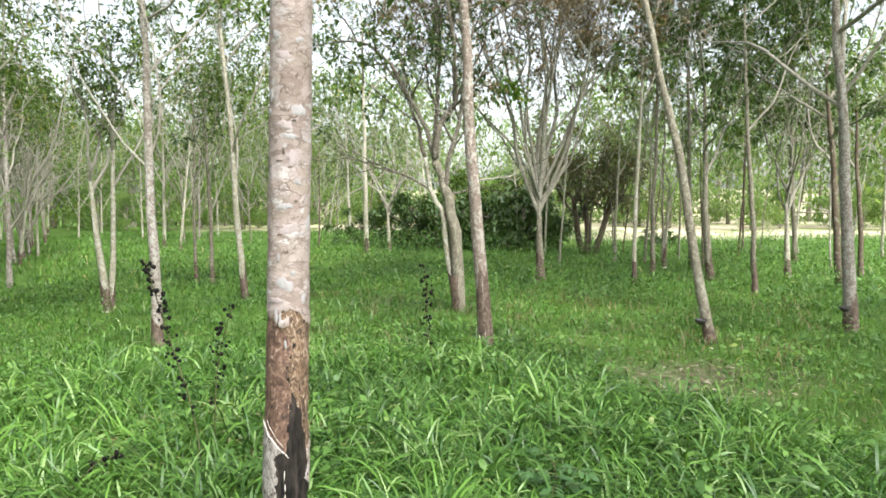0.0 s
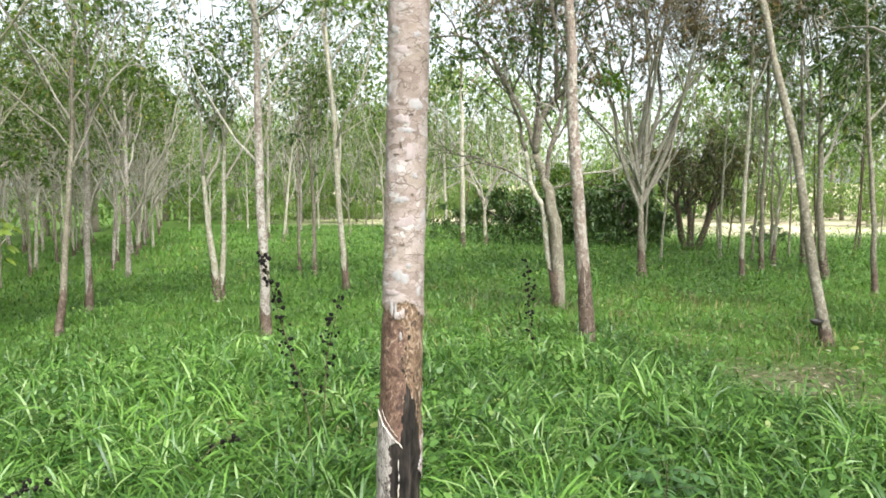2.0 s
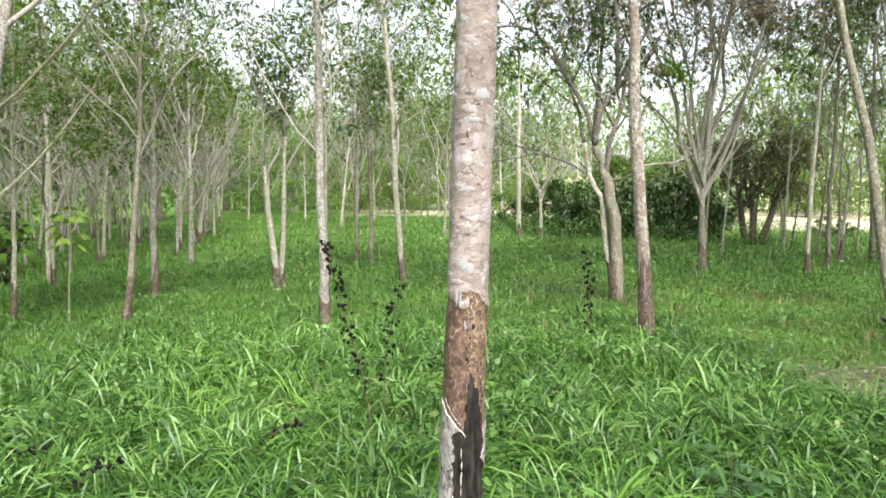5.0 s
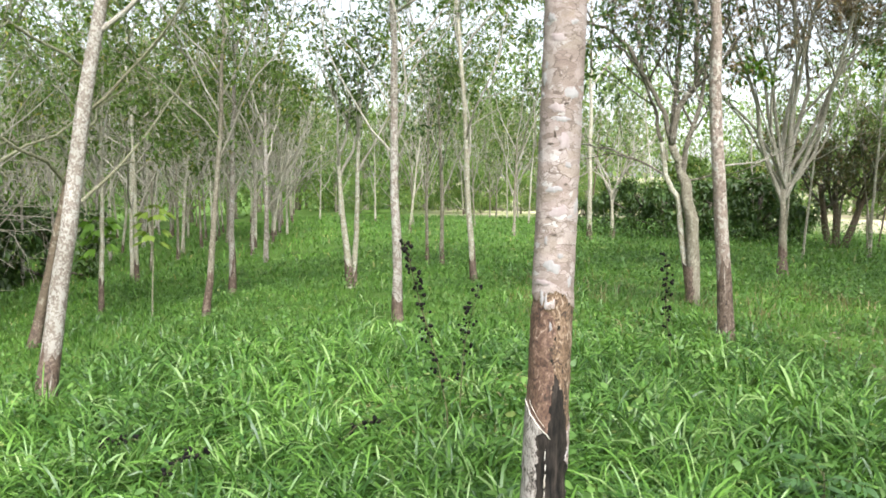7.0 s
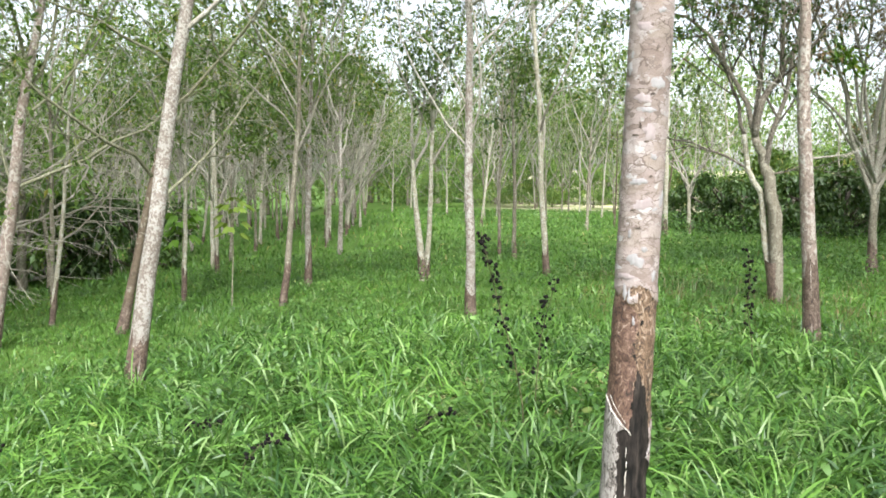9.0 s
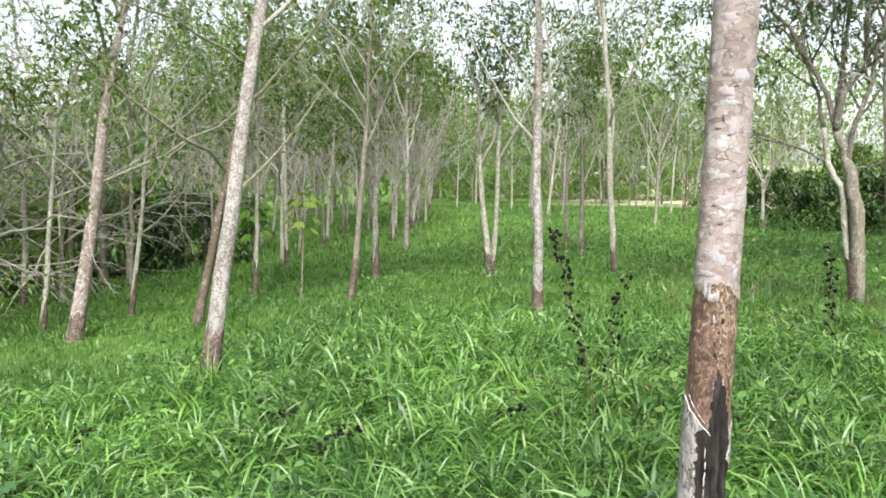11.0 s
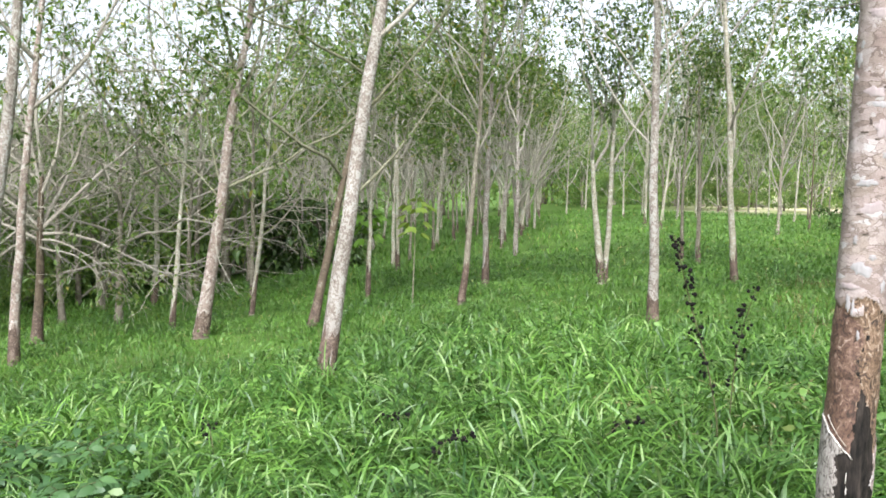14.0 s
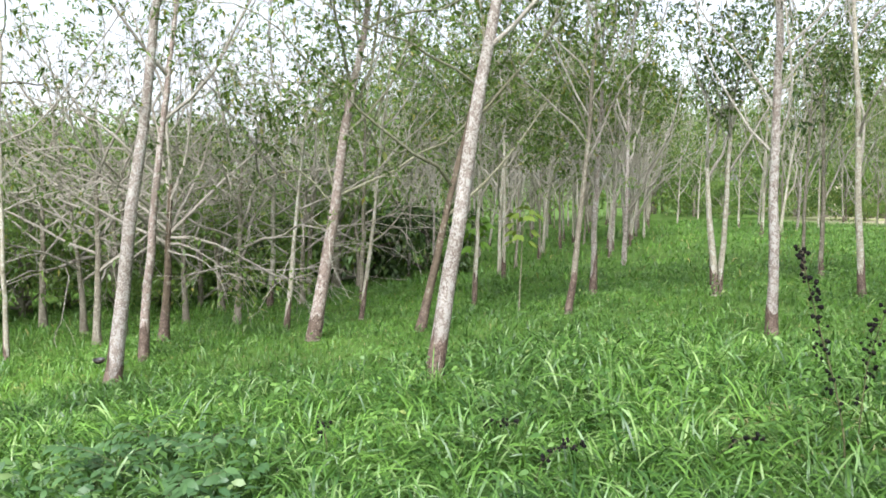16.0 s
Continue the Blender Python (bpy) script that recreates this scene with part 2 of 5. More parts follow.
# ---- mesh helpers ----
class Shape:
    """Collects corners and faces of one mesh."""

    def __init__(self):
        self.v, self.f, self.count = [], [], 0

    def add(self, verts, faces):
        verts = np.asarray(verts, float)
        self.v.append(verts)
        self.f.extend([tuple(int(i) + self.count for i in f) for f in faces])
        self.count += len(verts)

    def tube(self, pts, radii, sides=6, lump=0.0, cap=True):
        pts = np.asarray(pts, float)
        tan = np.gradient(pts, axis=0)
        tan /= np.linalg.norm(tan, axis=1)[:, None] + 1e-9
        ref = np.array([1.0, 0, 0]) if abs(tan[0][0]) < 0.8 else np.array([0, 1.0, 0])
        a = np.cross(tan, ref)
        a /= np.linalg.norm(a, axis=1)[:, None] + 1e-9
        b = np.cross(tan, a)
        ang = np.linspace(0, 2 * np.pi, sides, endpoint=False)
        rad = np.asarray(radii, float)[:, None] * np.ones((1, sides))
        if lump:
            rad = rad * (1 + lump * rng.standard_normal(rad.shape))
        ring = pts[:, None, :] + rad[..., None] * (np.cos(ang)[None, :, None] * a[:, None, :] + np.sin(ang)[None, :, None] * b[:, None, :])
        k = len(pts)
        faces = [(i * sides + j, i * sides + (j + 1) % sides, (i + 1) * sides + (j + 1) % sides, (i + 1) * sides + j) for i in range(k - 1) for j in range(sides)]
        if cap:
            faces.append(tuple((k - 1) * sides + j for j in range(sides)))
            faces.append(tuple(sides - 1 - j for j in range(sides)))
        self.add(ring.reshape(-1, 3), faces)

    def mesh(self, name, mat, smooth=True):
        me = bpy.data.meshes.new(name)
        v = np.concatenate(self.v) if self.v else np.zeros((0, 3))
        me.from_pydata(v.tolist(), [], self.f)
        me.materials.append(mat)
        if smooth:
            me.polygons.foreach_set("use_smooth", np.ones(len(me.polygons), bool))
        me.update()
        return me


def part(name, shape, mat, parent, label="", smooth=True):
    ob = new(name, shape.mesh(name, mat, smooth) if isinstance(shape, Shape) else shape)
    ob.parent = parent
    return tagged(ob, label)


def thing(name, x, y, z=None, label="", category="", group="", kind=""):
    ob = new(name)
    ob.location = (x, y, ground_z(x, y) if z is None else z)
    ob.empty_display_size = 0.2
    return tagged(ob, label, category, group, kind)


def fast_mesh(name, verts, tris, mat, smooth=True):
    """A mesh from arrays: corners (n, 3) and triangles (m, 3)."""
    me = bpy.data.meshes.new(name)
    verts, tris = np.asarray(verts, np.float32), np.asarray(tris, np.int32)
    me.vertices.add(len(verts))
    me.vertices.foreach_set("co", verts.ravel())
    me.loops.add(tris.size)
    me.loops.foreach_set("vertex_index", tris.ravel())
    me.polygons.add(len(tris))
    me.polygons.foreach_set("loop_start", np.arange(0, tris.size, 3, dtype=np.int32))
    me.polygons.foreach_set("loop_total", np.full(len(tris), 3, dtype=np.int32))
    if smooth:
        me.polygons.foreach_set("use_smooth", np.ones(len(tris), bool))
    me.update(calc_edges=True)
    me.validate()
    me.materials.append(mat)
    return me


def unit(v):
    return v / (np.linalg.norm(v, axis=-1, keepdims=True) + 1e-9)


def leaflets(pos, way, length, width, fold=0.25, droop=0.25, oval=False):
    """Corners and triangles of pointed leaflets, folded along the midrib: pos, way (n, 3); length, width (n,). oval: with fuller shoulders."""
    n = len(pos)
    way = unit(way)
    side = unit(np.cross(way, np.array([0, 0, 1.0]) + 0.35 * rng.standard_normal((n, 3))))
    up = np.cross(side, way)
    L, W = length[:, None], width[:, None]
    down = np.array([0, 0, 1.0]) * L * droop
    tip = pos + way * L - down
    i = np.arange(n)[:, None]
    if not oval:
        mid = pos + way * L * 0.45 - down * 0.15
        v = np.stack([pos, mid + side * W * 0.5 + up * W * fold, tip, mid - side * W * 0.5 + up * W * fold], 1).reshape(-1, 3)
        return v, np.concatenate([i * 4 + np.array([[0, 2, 1]]), i * 4 + np.array([[0, 3, 2]])], 0)
    rows = [pos]
    for s, w in ((0.28, 0.46), (0.68, 0.40)):
        c = pos + way * L * s - down * s * s + up * W * fold
        rows += [c + side * W * w, c - side * W * w]
    v = np.stack([*rows, tip], 1).reshape(-1, 3)
    return v, np.concatenate([i * 6 + np.array([q]) for q in ((0, 2, 1), (1, 2, 4), (1, 4, 3), (3, 4, 5))], 0)


# ---- terrain ----
def ground_z(x, y):
    """Height of the soil: level at the camera, falling gently ahead and more towards the hollow on the west."""
    x, y = np.asarray(x, float), np.asarray(y, float)
    u = -x - 0.5 * (np.clip(y, -20, 60) - 5)
    slope = np.log1p(np.exp(np.clip((u - 1.5) * 1.2, -30, 30))) / 1.2
    z = -0.05 - 0.018 * np.clip(y, -30, 90) - 1.5 * np.tanh(0.095 * slope / 1.5)
    z = z + 0.03 * np.sin(x * 0.9 + 1.3) * np.sin(y * 0.7) + 0.012 * np.sin(x * 2.3) * np.sin(y * 2.9 + 0.4)
    return float(z) if z.ndim == 0 else z


def field_share(x, y):
    """1 in the open sandy field beyond the trees, 0 under them."""
    east = np.clip((0.97 * y - 0.20 * x - 30.5) / 4.0, 0, 1)
    west = np.clip((0.97 * y - 0.20 * x - 46.0) / 4.0, 0, 1)
    s = np.clip((x - 0.10 * y + 1.0) / 8.0, 0, 1)
    return east * s + west * (1 - s) * np.clip((x + 0.34 * y) / 5.0, 0, 1)


def bare(x, y):
    """1 on the worn patch with dead leaves before the leaning tree."""
    wob = 0.25 * np.sin(5 * x) * np.sin(4 * y + 1)
    return np.clip(1.35 - np.hypot((x - 2.45) / 0.95, (y - 7.4) / 0.85) + wob + 0.2 * np.sin(13 * x + 2) * np.sin(11 * y), 0, 1)


# ---- ground ----
def build_ground():
    rad = np.concatenate([np.linspace(0.0, 20, 100), np.linspace(20.6, 70, 70), np.geomspace(72, 1500, 30)])
    ang = np.linspace(0, 2 * np.pi, 180, endpoint=False)
    rr, aa = np.meshgrid(rad, ang, indexing="ij")
    x, y = rr * np.sin(aa), rr * np.cos(aa)
    z = ground_z(x, y) - 0.02 + 0.02 * np.sin(x * 5.1) * np.sin(y * 4.7)
    v = np.stack([x, y, z], -1).reshape(-1, 3)
    m = len(ang)
    i, j = np.meshgrid(np.arange(len(rad) - 1), np.arange(m), indexing="ij")
    a, b, c, d = i * m + j, i * m + (j + 1) % m, (i + 1) * m + (j + 1) % m, (i + 1) * m + j
    tris = np.concatenate([np.stack([a, d, c], -1).reshape(-1, 3), np.stack([a, c, b], -1).reshape(-1, 3)])
    me = fast_mesh("ground", v, tris, GROUND)
    att = me.attributes.new("field", "FLOAT", "POINT")
    att.data.foreach_set("value", field_share(v[:, 0], v[:, 1]).astype(np.float32))
    att = me.attributes.new("worn", "FLOAT", "POINT")
    att.data.foreach_set("value", (0.55 * bare(v[:, 0], v[:, 1])).astype(np.float32))
    ob = new("ground", me)
    tagged(ob, "soil under short grass with an open sandy field beyond", "ground", kind="structure")


def ground_material():
    m, n, l, p = material("soil_and_field")
    co = n.new("ShaderNodeTexCoord")
    a = put(n, "ShaderNodeTexNoise", Scale=0.9, Detail=8.0, Roughness=0.65)
    l.new(co.outputs["Object"], a.inputs["Vector"])
    green = ramp(n, [(0.3, (0.045, 0.075, 0.018)), (0.5, (0.07, 0.13, 0.025)), (0.72, (0.10, 0.17, 0.035))])
    l.new(a.outputs["Fac"], green.inputs[0])
    b = put(n, "ShaderNodeTexNoise", Scale=14.0, Detail=8.0, Roughness=0.7)
    l.new(co.outputs["Object"], b.inputs["Vector"])
    soil = ramp(n, [(0.4, (0.055, 0.04, 0.024)), (0.62, (0.14, 0.10, 0.06))])
    l.new(b.outputs["Fac"], soil.inputs[0])
    patch = ramp(n, [(0.58, (0, 0, 0)), (0.66, (1, 1, 1))])
    l.new(b.outputs["Fac"], patch.inputs[0])
    under = blend(n, l, patch.outputs[0], green.outputs[0], soil.outputs[0])
    sand = ramp(n, [(0.3, (0.40, 0.33, 0.23)), (0.48, (0.50, 0.43, 0.32)), (0.58, (0.34, 0.36, 0.17)), (0.75, (0.22, 0.30, 0.09))])
    c = put(n, "ShaderNodeTexNoise", Scale=0.16, Detail=7.0, Roughness=0.6)
    l.new(co.outputs["Object"], c.inputs["Vector"])
    l.new(c.outputs["Fac"], sand.inputs[0])
    att = n.new("ShaderNodeAttribute")
    att.attribute_name = "field"
    worn = n.new("ShaderNodeAttribute")
    worn.attribute_name = "worn"
    trodden = ramp(n, [(0.35, (0.12, 0.095, 0.065)), (0.6, (0.215, 0.18, 0.135)), (0.75, (0.27, 0.24, 0.19))])
    l.new(b.outputs["Fac"], trodden.inputs[0])
    soil_or_grass = blend(n, l, worn.outputs["Fac"], under, trodden.outputs[0])
    col = blend(n, l, att.outputs["Fac"], soil_or_grass, sand.outputs[0])
    l.new(col, p.inputs["Base Color"])
    p.inputs["Roughness"].default_value = 0.95
    p.inputs["Specular IOR Level"].default_value = 0.1
    bump = put(n, "ShaderNodeBump", Strength=0.7, Distance=0.05)
    l.new(b.outputs["Fac"], bump.inputs["Height"])
    l.new(bump.outputs[0], p.inputs["Normal"])
    return m


GROUND = ground_material()
build_ground()


# ---- trees ----
def grow(start, way, length, steps, wobble, rise):
    """A crooked line from start: rise turns it upwards (or down if negative) as it goes."""
    pts, d = [np.array(start, float)], unit(np.array(way, float))
    for _ in range(steps):
        d = unit(d + wobble * rng.standard_normal(3) + np.array([0, 0, rise / steps]))
        pts.append(pts[-1] + d * length / steps)
    return np.array(pts)


def along(pts, s):
    k = s * (len(pts) - 1)
    i = min(int(k), len(pts) - 2)
    return pts[i] + (pts[i + 1] - pts[i]) * (k - i), unit(pts[i + 1] - pts[i])


def side_way(d, angle):
    """A direction that leaves d at the angle, turned round it by chance."""
    a = unit(np.cross(d, rng.standard_normal(3)))
    return d * math.cos(angle) + a * math.sin(angle)


def fork_out(shape, tips, start, way, length, r, depth, kids=4, rise=0.5, first=0.3, sides=5):
    pts = grow(start, way, length, 7 if depth > 1 else (5 if depth else 3), 0.155 if depth > 1 else (0.22 if depth else 0.15), rise)
    if start[2] > 1.1:  # no twig hangs down to the grass
        pts[:, 2] = np.where(pts[:, 2] < 0.9, 0.9 + 0.4 * (0.9 - pts[:, 2]), pts[:, 2])
    shape.tube(pts, np.linspace(r, max(r * 0.35, 0.003), len(pts)), sides=sides, cap=False)
    if depth == 0:
        tips.append(pts)
        return
    for k in range(kids):
        s = first + (1 - first) * (k + 0.6 * rng.random()) / kids
        p, d = along(pts, min(s, 0.99))
        fork_out(shape, tips, p, side_way(d, rng.uniform(0.45, 0.95)), length * rng.uniform(0.38, 0.6), r * (1 - 0.6 * s) * 0.56, depth - 1, kids, rise * 0.7, 0.25, max(3, sides - 1))
    p, d = along(pts, 0.98)
    fork_out(shape, tips, p, d, length * 0.45, r * 0.36, depth - 1, kids, rise * 0.5, 0.25, max(3, sides - 1))


def crown_mesh(tips, per_tip, size, mat, name="crown", hang=0.22, keep=1.0, whorl=3, broad=0.36, above=0.0):
    pos, way = [], []
    for pts in tips:
        if rng.random() > keep or pts[0][2] < above:
            continue
        for _ in range(per_tip):
            p, d = along(pts, rng.uniform(0.25, 1.0))
            stalk = unit(side_way(d, rng.uniform(0.7, 1.4)) + np.array([0, 0, rng.uniform(-hang, 0.25)]))
            end = p + stalk * size * rng.uniform(0.6, 1.2)
            for w in range(whorl):
                pos.append(end)
                way.append(stalk * 0.6 + 0.7 * rng.standard_normal(3) * (1 if w else 0.4) + np.array([0, 0, -hang]))
    if not pos:
        return None
    pos, way = np.array(pos), np.array(way)
    length = size * rng.uniform(0.75, 1.35, len(pos))
    v, t = leaflets(pos, way, length, length * broad, 0.2, 0.14)
    return fast_mesh(name, v, t, mat, smooth=False)


def trunk_line(height, lean, bend, steps=14, wob=0.012):
    s = np.linspace(0, 1, steps)
    z = -0.25 + (height + 0.25) * s
    x = lean[0] * z + bend[0] * np.sin(np.pi * s) + wob * np.cumsum(rng.standard_normal(steps)) * height / 4
    y = lean[1] * z + bend[1] * np.sin(np.pi * s) + wob * np.cumsum(rng.standard_normal(steps)) * height / 4
    return np.stack([x - x[0] + lean[0] * z[0], y - y[0] + lean[1] * z[0], z], 1)


LOOKS = {"bark_brown_grey": "slender rubber tree with brown-grey bark and leafy crown", "bark_pale": "slender pale-barked rubber tree with a leafy crown",
         "bark_dark": "thin dark-barked rubber tree with a leafy crown", "bark_speckled": "rubber tree with white-speckled grey bark"}


def tree(name, x, y, rad, lean=(0, 0), fork=2.6, height=5.0, limbs=5, reach=3.2, bend=(0, 0), bark=None, twig=None, leaf=None, per_tip=7, size=0.099,
         depth=2, kids=4, rise=0.5, arms=(), keep=1.0, steep=0.9, label="", group="trees of the plantation", panel=True, above=0.0, limb_r=0.42, crown_label=""):
    """A rubber tree: tapered trunk, limbs from the fork up to the top, leaves at the twigs' ends. arms: (height, azimuth, climb, length, radius) of limbs that stand out."""
    bark, twig, leaf = bark or BARK_BROWN, twig or TWIG_PALE, leaf or LEAF_RUBBER
    base = thing(name, x, y, label=label or LOOKS[bark.name], category="tree", group=group)
    line = trunk_line(height, lean, bend)
    s = np.linspace(0, 1, len(line))
    radii = rad * (1.0 - 0.62 * s) + rad * 0.35 * np.exp(-np.clip(line[:, 2], 0, 9) / 0.12)
    trunk = Shape()
    trunk.tube(line, radii, sides=12, lump=0.035)
    part("trunk", trunk, bark, base)
    if panel:
        scar, k = Shape(), 18
        top, slant, turn = (panel if panel > 1e-9 and panel is not True else rng.uniform(0.22, 0.5)), rng.uniform(0.08, 0.22), rng.uniform(0, 2 * math.pi)
        ring = []
        edge = top + slant * np.cos(np.arange(k) * 2 * math.pi / k - turn) + 0.5 * slant * np.cos(2 * np.arange(k) * 2 * math.pi / k + 3 * turn) + rng.normal(0, 0.06, k)
        for f in np.linspace(0, 1, 7):
            for q in range(k):
                z = 0.02 + (max(edge[q], 0.06) - 0.02) * f
                c = along(line, (z + 0.25) / (height + 0.25))[0]
                r = (np.interp(z, line[:, 2], radii) * 1.02 + 0.002) * (1 + rng.normal(0, 0.012))
                ring.append((c[0] + r * math.cos(q * 2 * math.pi / k), c[1] + r * math.sin(q * 2 * math.pi / k), z))
        scar.add(ring, [(a * k + q, a * k + (q + 1) % k, (a + 1) * k + (q + 1) % k, (a + 1) * k + q) for a in range(6) for q in range(k)])
        part("tapping_panel", scar, PANEL, base, "brown tapped bark near the foot")
    tips = []
    spec = [(*a[:5], a[5] if len(a) > 5 else 0.1, 0.5) for a in arms]
    for k in range(limbs):
        h = fork + (height - fork) * (k + 0.5 * rng.random()) / max(limbs, 1)
        spec.append((h, 137.5 * k + rng.uniform(0, 60), rng.uniform(0.5, 1.1) * steep, reach * rng.uniform(0.7, 1.15), rad * (limb_r - 0.15 * (h - fork) / max(height, 1)), rise, 0.3))
    spec.append((height * 0.985, rng.uniform(0, 360), 2.5, reach, rad * 0.38, rise, 0.3))
    for h, az, climb, length, r, up, first in spec:
        shape = Shape()
        p, _ = along(line, min(0.99, (h + 0.25) / (height + 0.25)))
        way = np.array([math.sin(radians(az)), math.cos(radians(az)), climb])
        fork_out(shape, tips, p, way, length, r, depth, kids, up, first)
        part("limb", shape, twig, base)
    me = crown_mesh(tips, per_tip, size, leaf, keep=keep, above=above)
    if me:
        part("crown", me, leaf, base, crown_label)
    return base


def panel_material(scale, stops, slant=25):
    """Tapped bark: mottled brown with slanting creases."""
    m, n, l, p = material("tapped_bark")
    co = n.new("ShaderNodeTexCoord")
    mp = put(n, "ShaderNodeMapping", Rotation=(0, radians(slant), 0), Scale=scale)
    l.new(co.outputs["Object"], mp.inputs["Vector"])
    a = put(n, "ShaderNodeTexNoise", Scale=1.6, Detail=8.0, Roughness=0.72, Distortion=1.6)
    l.new(mp.outputs[0], a.inputs["Vector"])
    c = ramp(n, list(stops))
    l.new(a.outputs["Fac"], c.inputs[0])
    l.new(c.outputs[0], p.inputs["Base Color"])
    p.inputs["Roughness"].default_value = 0.75
    bump = put(n, "ShaderNodeBump", Strength=0.6, Distance=0.008)
    l.new(a.outputs["Fac"], bump.inputs["Height"])
    l.new(bump.outputs[0], p.inputs["Normal"])
    return m


PANEL = panel_material((15, 15, 9), ((0.36, (0.016, 0.011, 0.008)), (0.47, (0.07, 0.043, 0.03)), (0.54, (0.115, 0.08, 0.056)), (0.62, (0.19, 0.15, 0.118)), (0.70, (0.29, 0.25, 0.21))))

def crooked_tree():
    """A tree whose gnarled trunk kinks over and divides into dark crooked limbs, with a paler second stem at its side."""
    base = thing("rubber_tree", 0.24, 12.0, label="forked tree with a gnarled trunk and crooked dark limbs", category="tree", group="trees of the plantation")

    def stem(name, start, ways, r0, r1, mat, lump=0.05, label=""):
        pts, at = [np.array(start, float)], np.array(start, float)
        for dx, dy, dz in ways:
            for _ in range(4):
                at = at + np.array((dx, dy, dz)) / 4 + rng.normal(0, 0.012, 3)
                pts.append(at)
        pts = np.array(pts)
        shape = Shape()
        shape.tube(pts, np.linspace(r0, r1, len(pts)), sides=10, lump=lump)
        return pts, part(name, shape, mat, base, label)

    main, _ = stem("trunk", (0.02, 0, -0.2), ((-0.08, 0, 1.45), (-0.02, 0, 0.5), (-0.13, 0.02, 0.28), (-0.1, 0, 0.32)), 0.102, 0.055, BARK_BROWN, 0.08)
    side, _ = stem("trunk", (-0.08, 0.06, 0.35), ((-0.12, 0.02, 0.65), (-0.09, 0, 0.52), (-0.17, 0, 0.35), (-0.1, 0, 0.46)), 0.05, 0.035, BARK_PALE, 0.05, "paler side stem")
    tips = []
    for start, ways, r, kids in ((main[-1], ((0.07, 0, 0.5), (0.21, 0.1, 0.3), (0.1, 0, 0.3), (-0.02, 0, 0.6), (-0.1, 0, 0.9)), 0.055, 6),
                                 (main[-2], ((-0.16, 0, 0.55), (-0.27, -0.1, 0.5), (-0.26, 0, 0.46), (-0.3, 0, 0.3), (-0.3, 0.1, 0.1)), 0.042, 7),
                                 (main[-1], ((0.03, 0.15, 0.8), (0.05, 0.1, 0.9), (-0.08, 0, 0.9)), 0.04, 6),
                                 (main[-7], ((0.12, -0.05, 0.4), (0.16, 0, 0.6), (0.12, 0, 0.7), (0.1, 0, 0.7)), 0.045, 6),
                                 (side[-1], ((-0.1, 0, 0.5), (-0.2, 0.1, 0.5), (-0.1, 0, 0.6)), 0.03, 6),
                                 (side[-5], ((-0.35, 0.1, 0.2), (-0.4, 0, 0.15), (-0.3, 0, 0.05)), 0.02, 6),
                                 (main[-8], ((0.25, 0.1, 0.05), (0.3, 0.05, 0.12)), 0.018, 3)):
        line, limb = stem("limb", start, ways, r, r * 0.45, TWIG_MID, 0.05)
        for k in range(kids):
            p, d = along(line, 0.25 + 0.74 * (k + rng.random()) / kids)
            twigs = Shape()
            fork_out(twigs, tips, p, side_way(d, rng.uniform(0.5, 1.0)) + np.array([0, 0, 0.25]), rng.uniform(0.8, 1.5), r * 0.42, 1, 4, 0.4, 0.3, 4)
            part("twig", twigs, TWIG_DARK, limb)
    part("crown", crown_mesh(tips, 8, 0.095, LEAF_RUBBER_SHADED, keep=1.0, above=2.7), LEAF_RUBBER_SHADED, base)
    k = 16
    scar = Shape()
    ring = []
    for f in range(5):
        for q in range(k):
            z = 0.02 + (0.62 + 0.08 * math.sin(2 * math.pi * q / k)) * f / 4
            c, _ = along(main, (z + 0.2) / 2.74)
            r = np.interp(z, [-0.2, 2.54], [0.102, 0.055]) * 1.09 * (1 + rng.normal(0, 0.02))
            ring.append((c[0] + r * math.cos(2 * math.pi * q / k), c[1] + r * math.sin(2 * math.pi * q / k), z))
    scar.add(ring, [(a * k + q, a * k + (q + 1) % k, (a + 1) * k + (q + 1) % k, (a + 1) * k + q) for a in range(4) for q in range(k)])
    part("tapping_panel", scar, PANEL, base, "brown tapped bark near the foot")


def fresh_tuft(base):
    """A long shoot of the bare tree that ends in a clump of fresh green leaves."""
    shoot, tips = Shape(), []
    end = np.array([-0.77, -0.4, 4.0])
    shoot.tube([(-0.03, 0, 1.75), (-0.3, -0.15, 2.6), (-0.58, -0.3, 3.3), end], [0.03, 0.022, 0.016, 0.01], sides=6)
    for k in range(14):
        a = 2.4 * k
        tips.append(grow(end, (math.cos(a), math.sin(a), rng.uniform(-0.6, 1.0)), rng.uniform(0.25, 0.42), 3, 0.15, 0.0))
        shoot.tube(tips[-1], [0.008, 0.006, 0.004, 0.003], sides=4)
    part("limb", shoot, TWIG_PALE, base)
    part("crown", crown_mesh(tips, 9, 0.12, LEAF_SAPLING, hang=0.5), LEAF_SAPLING, base, "clump of fresh green leaves")


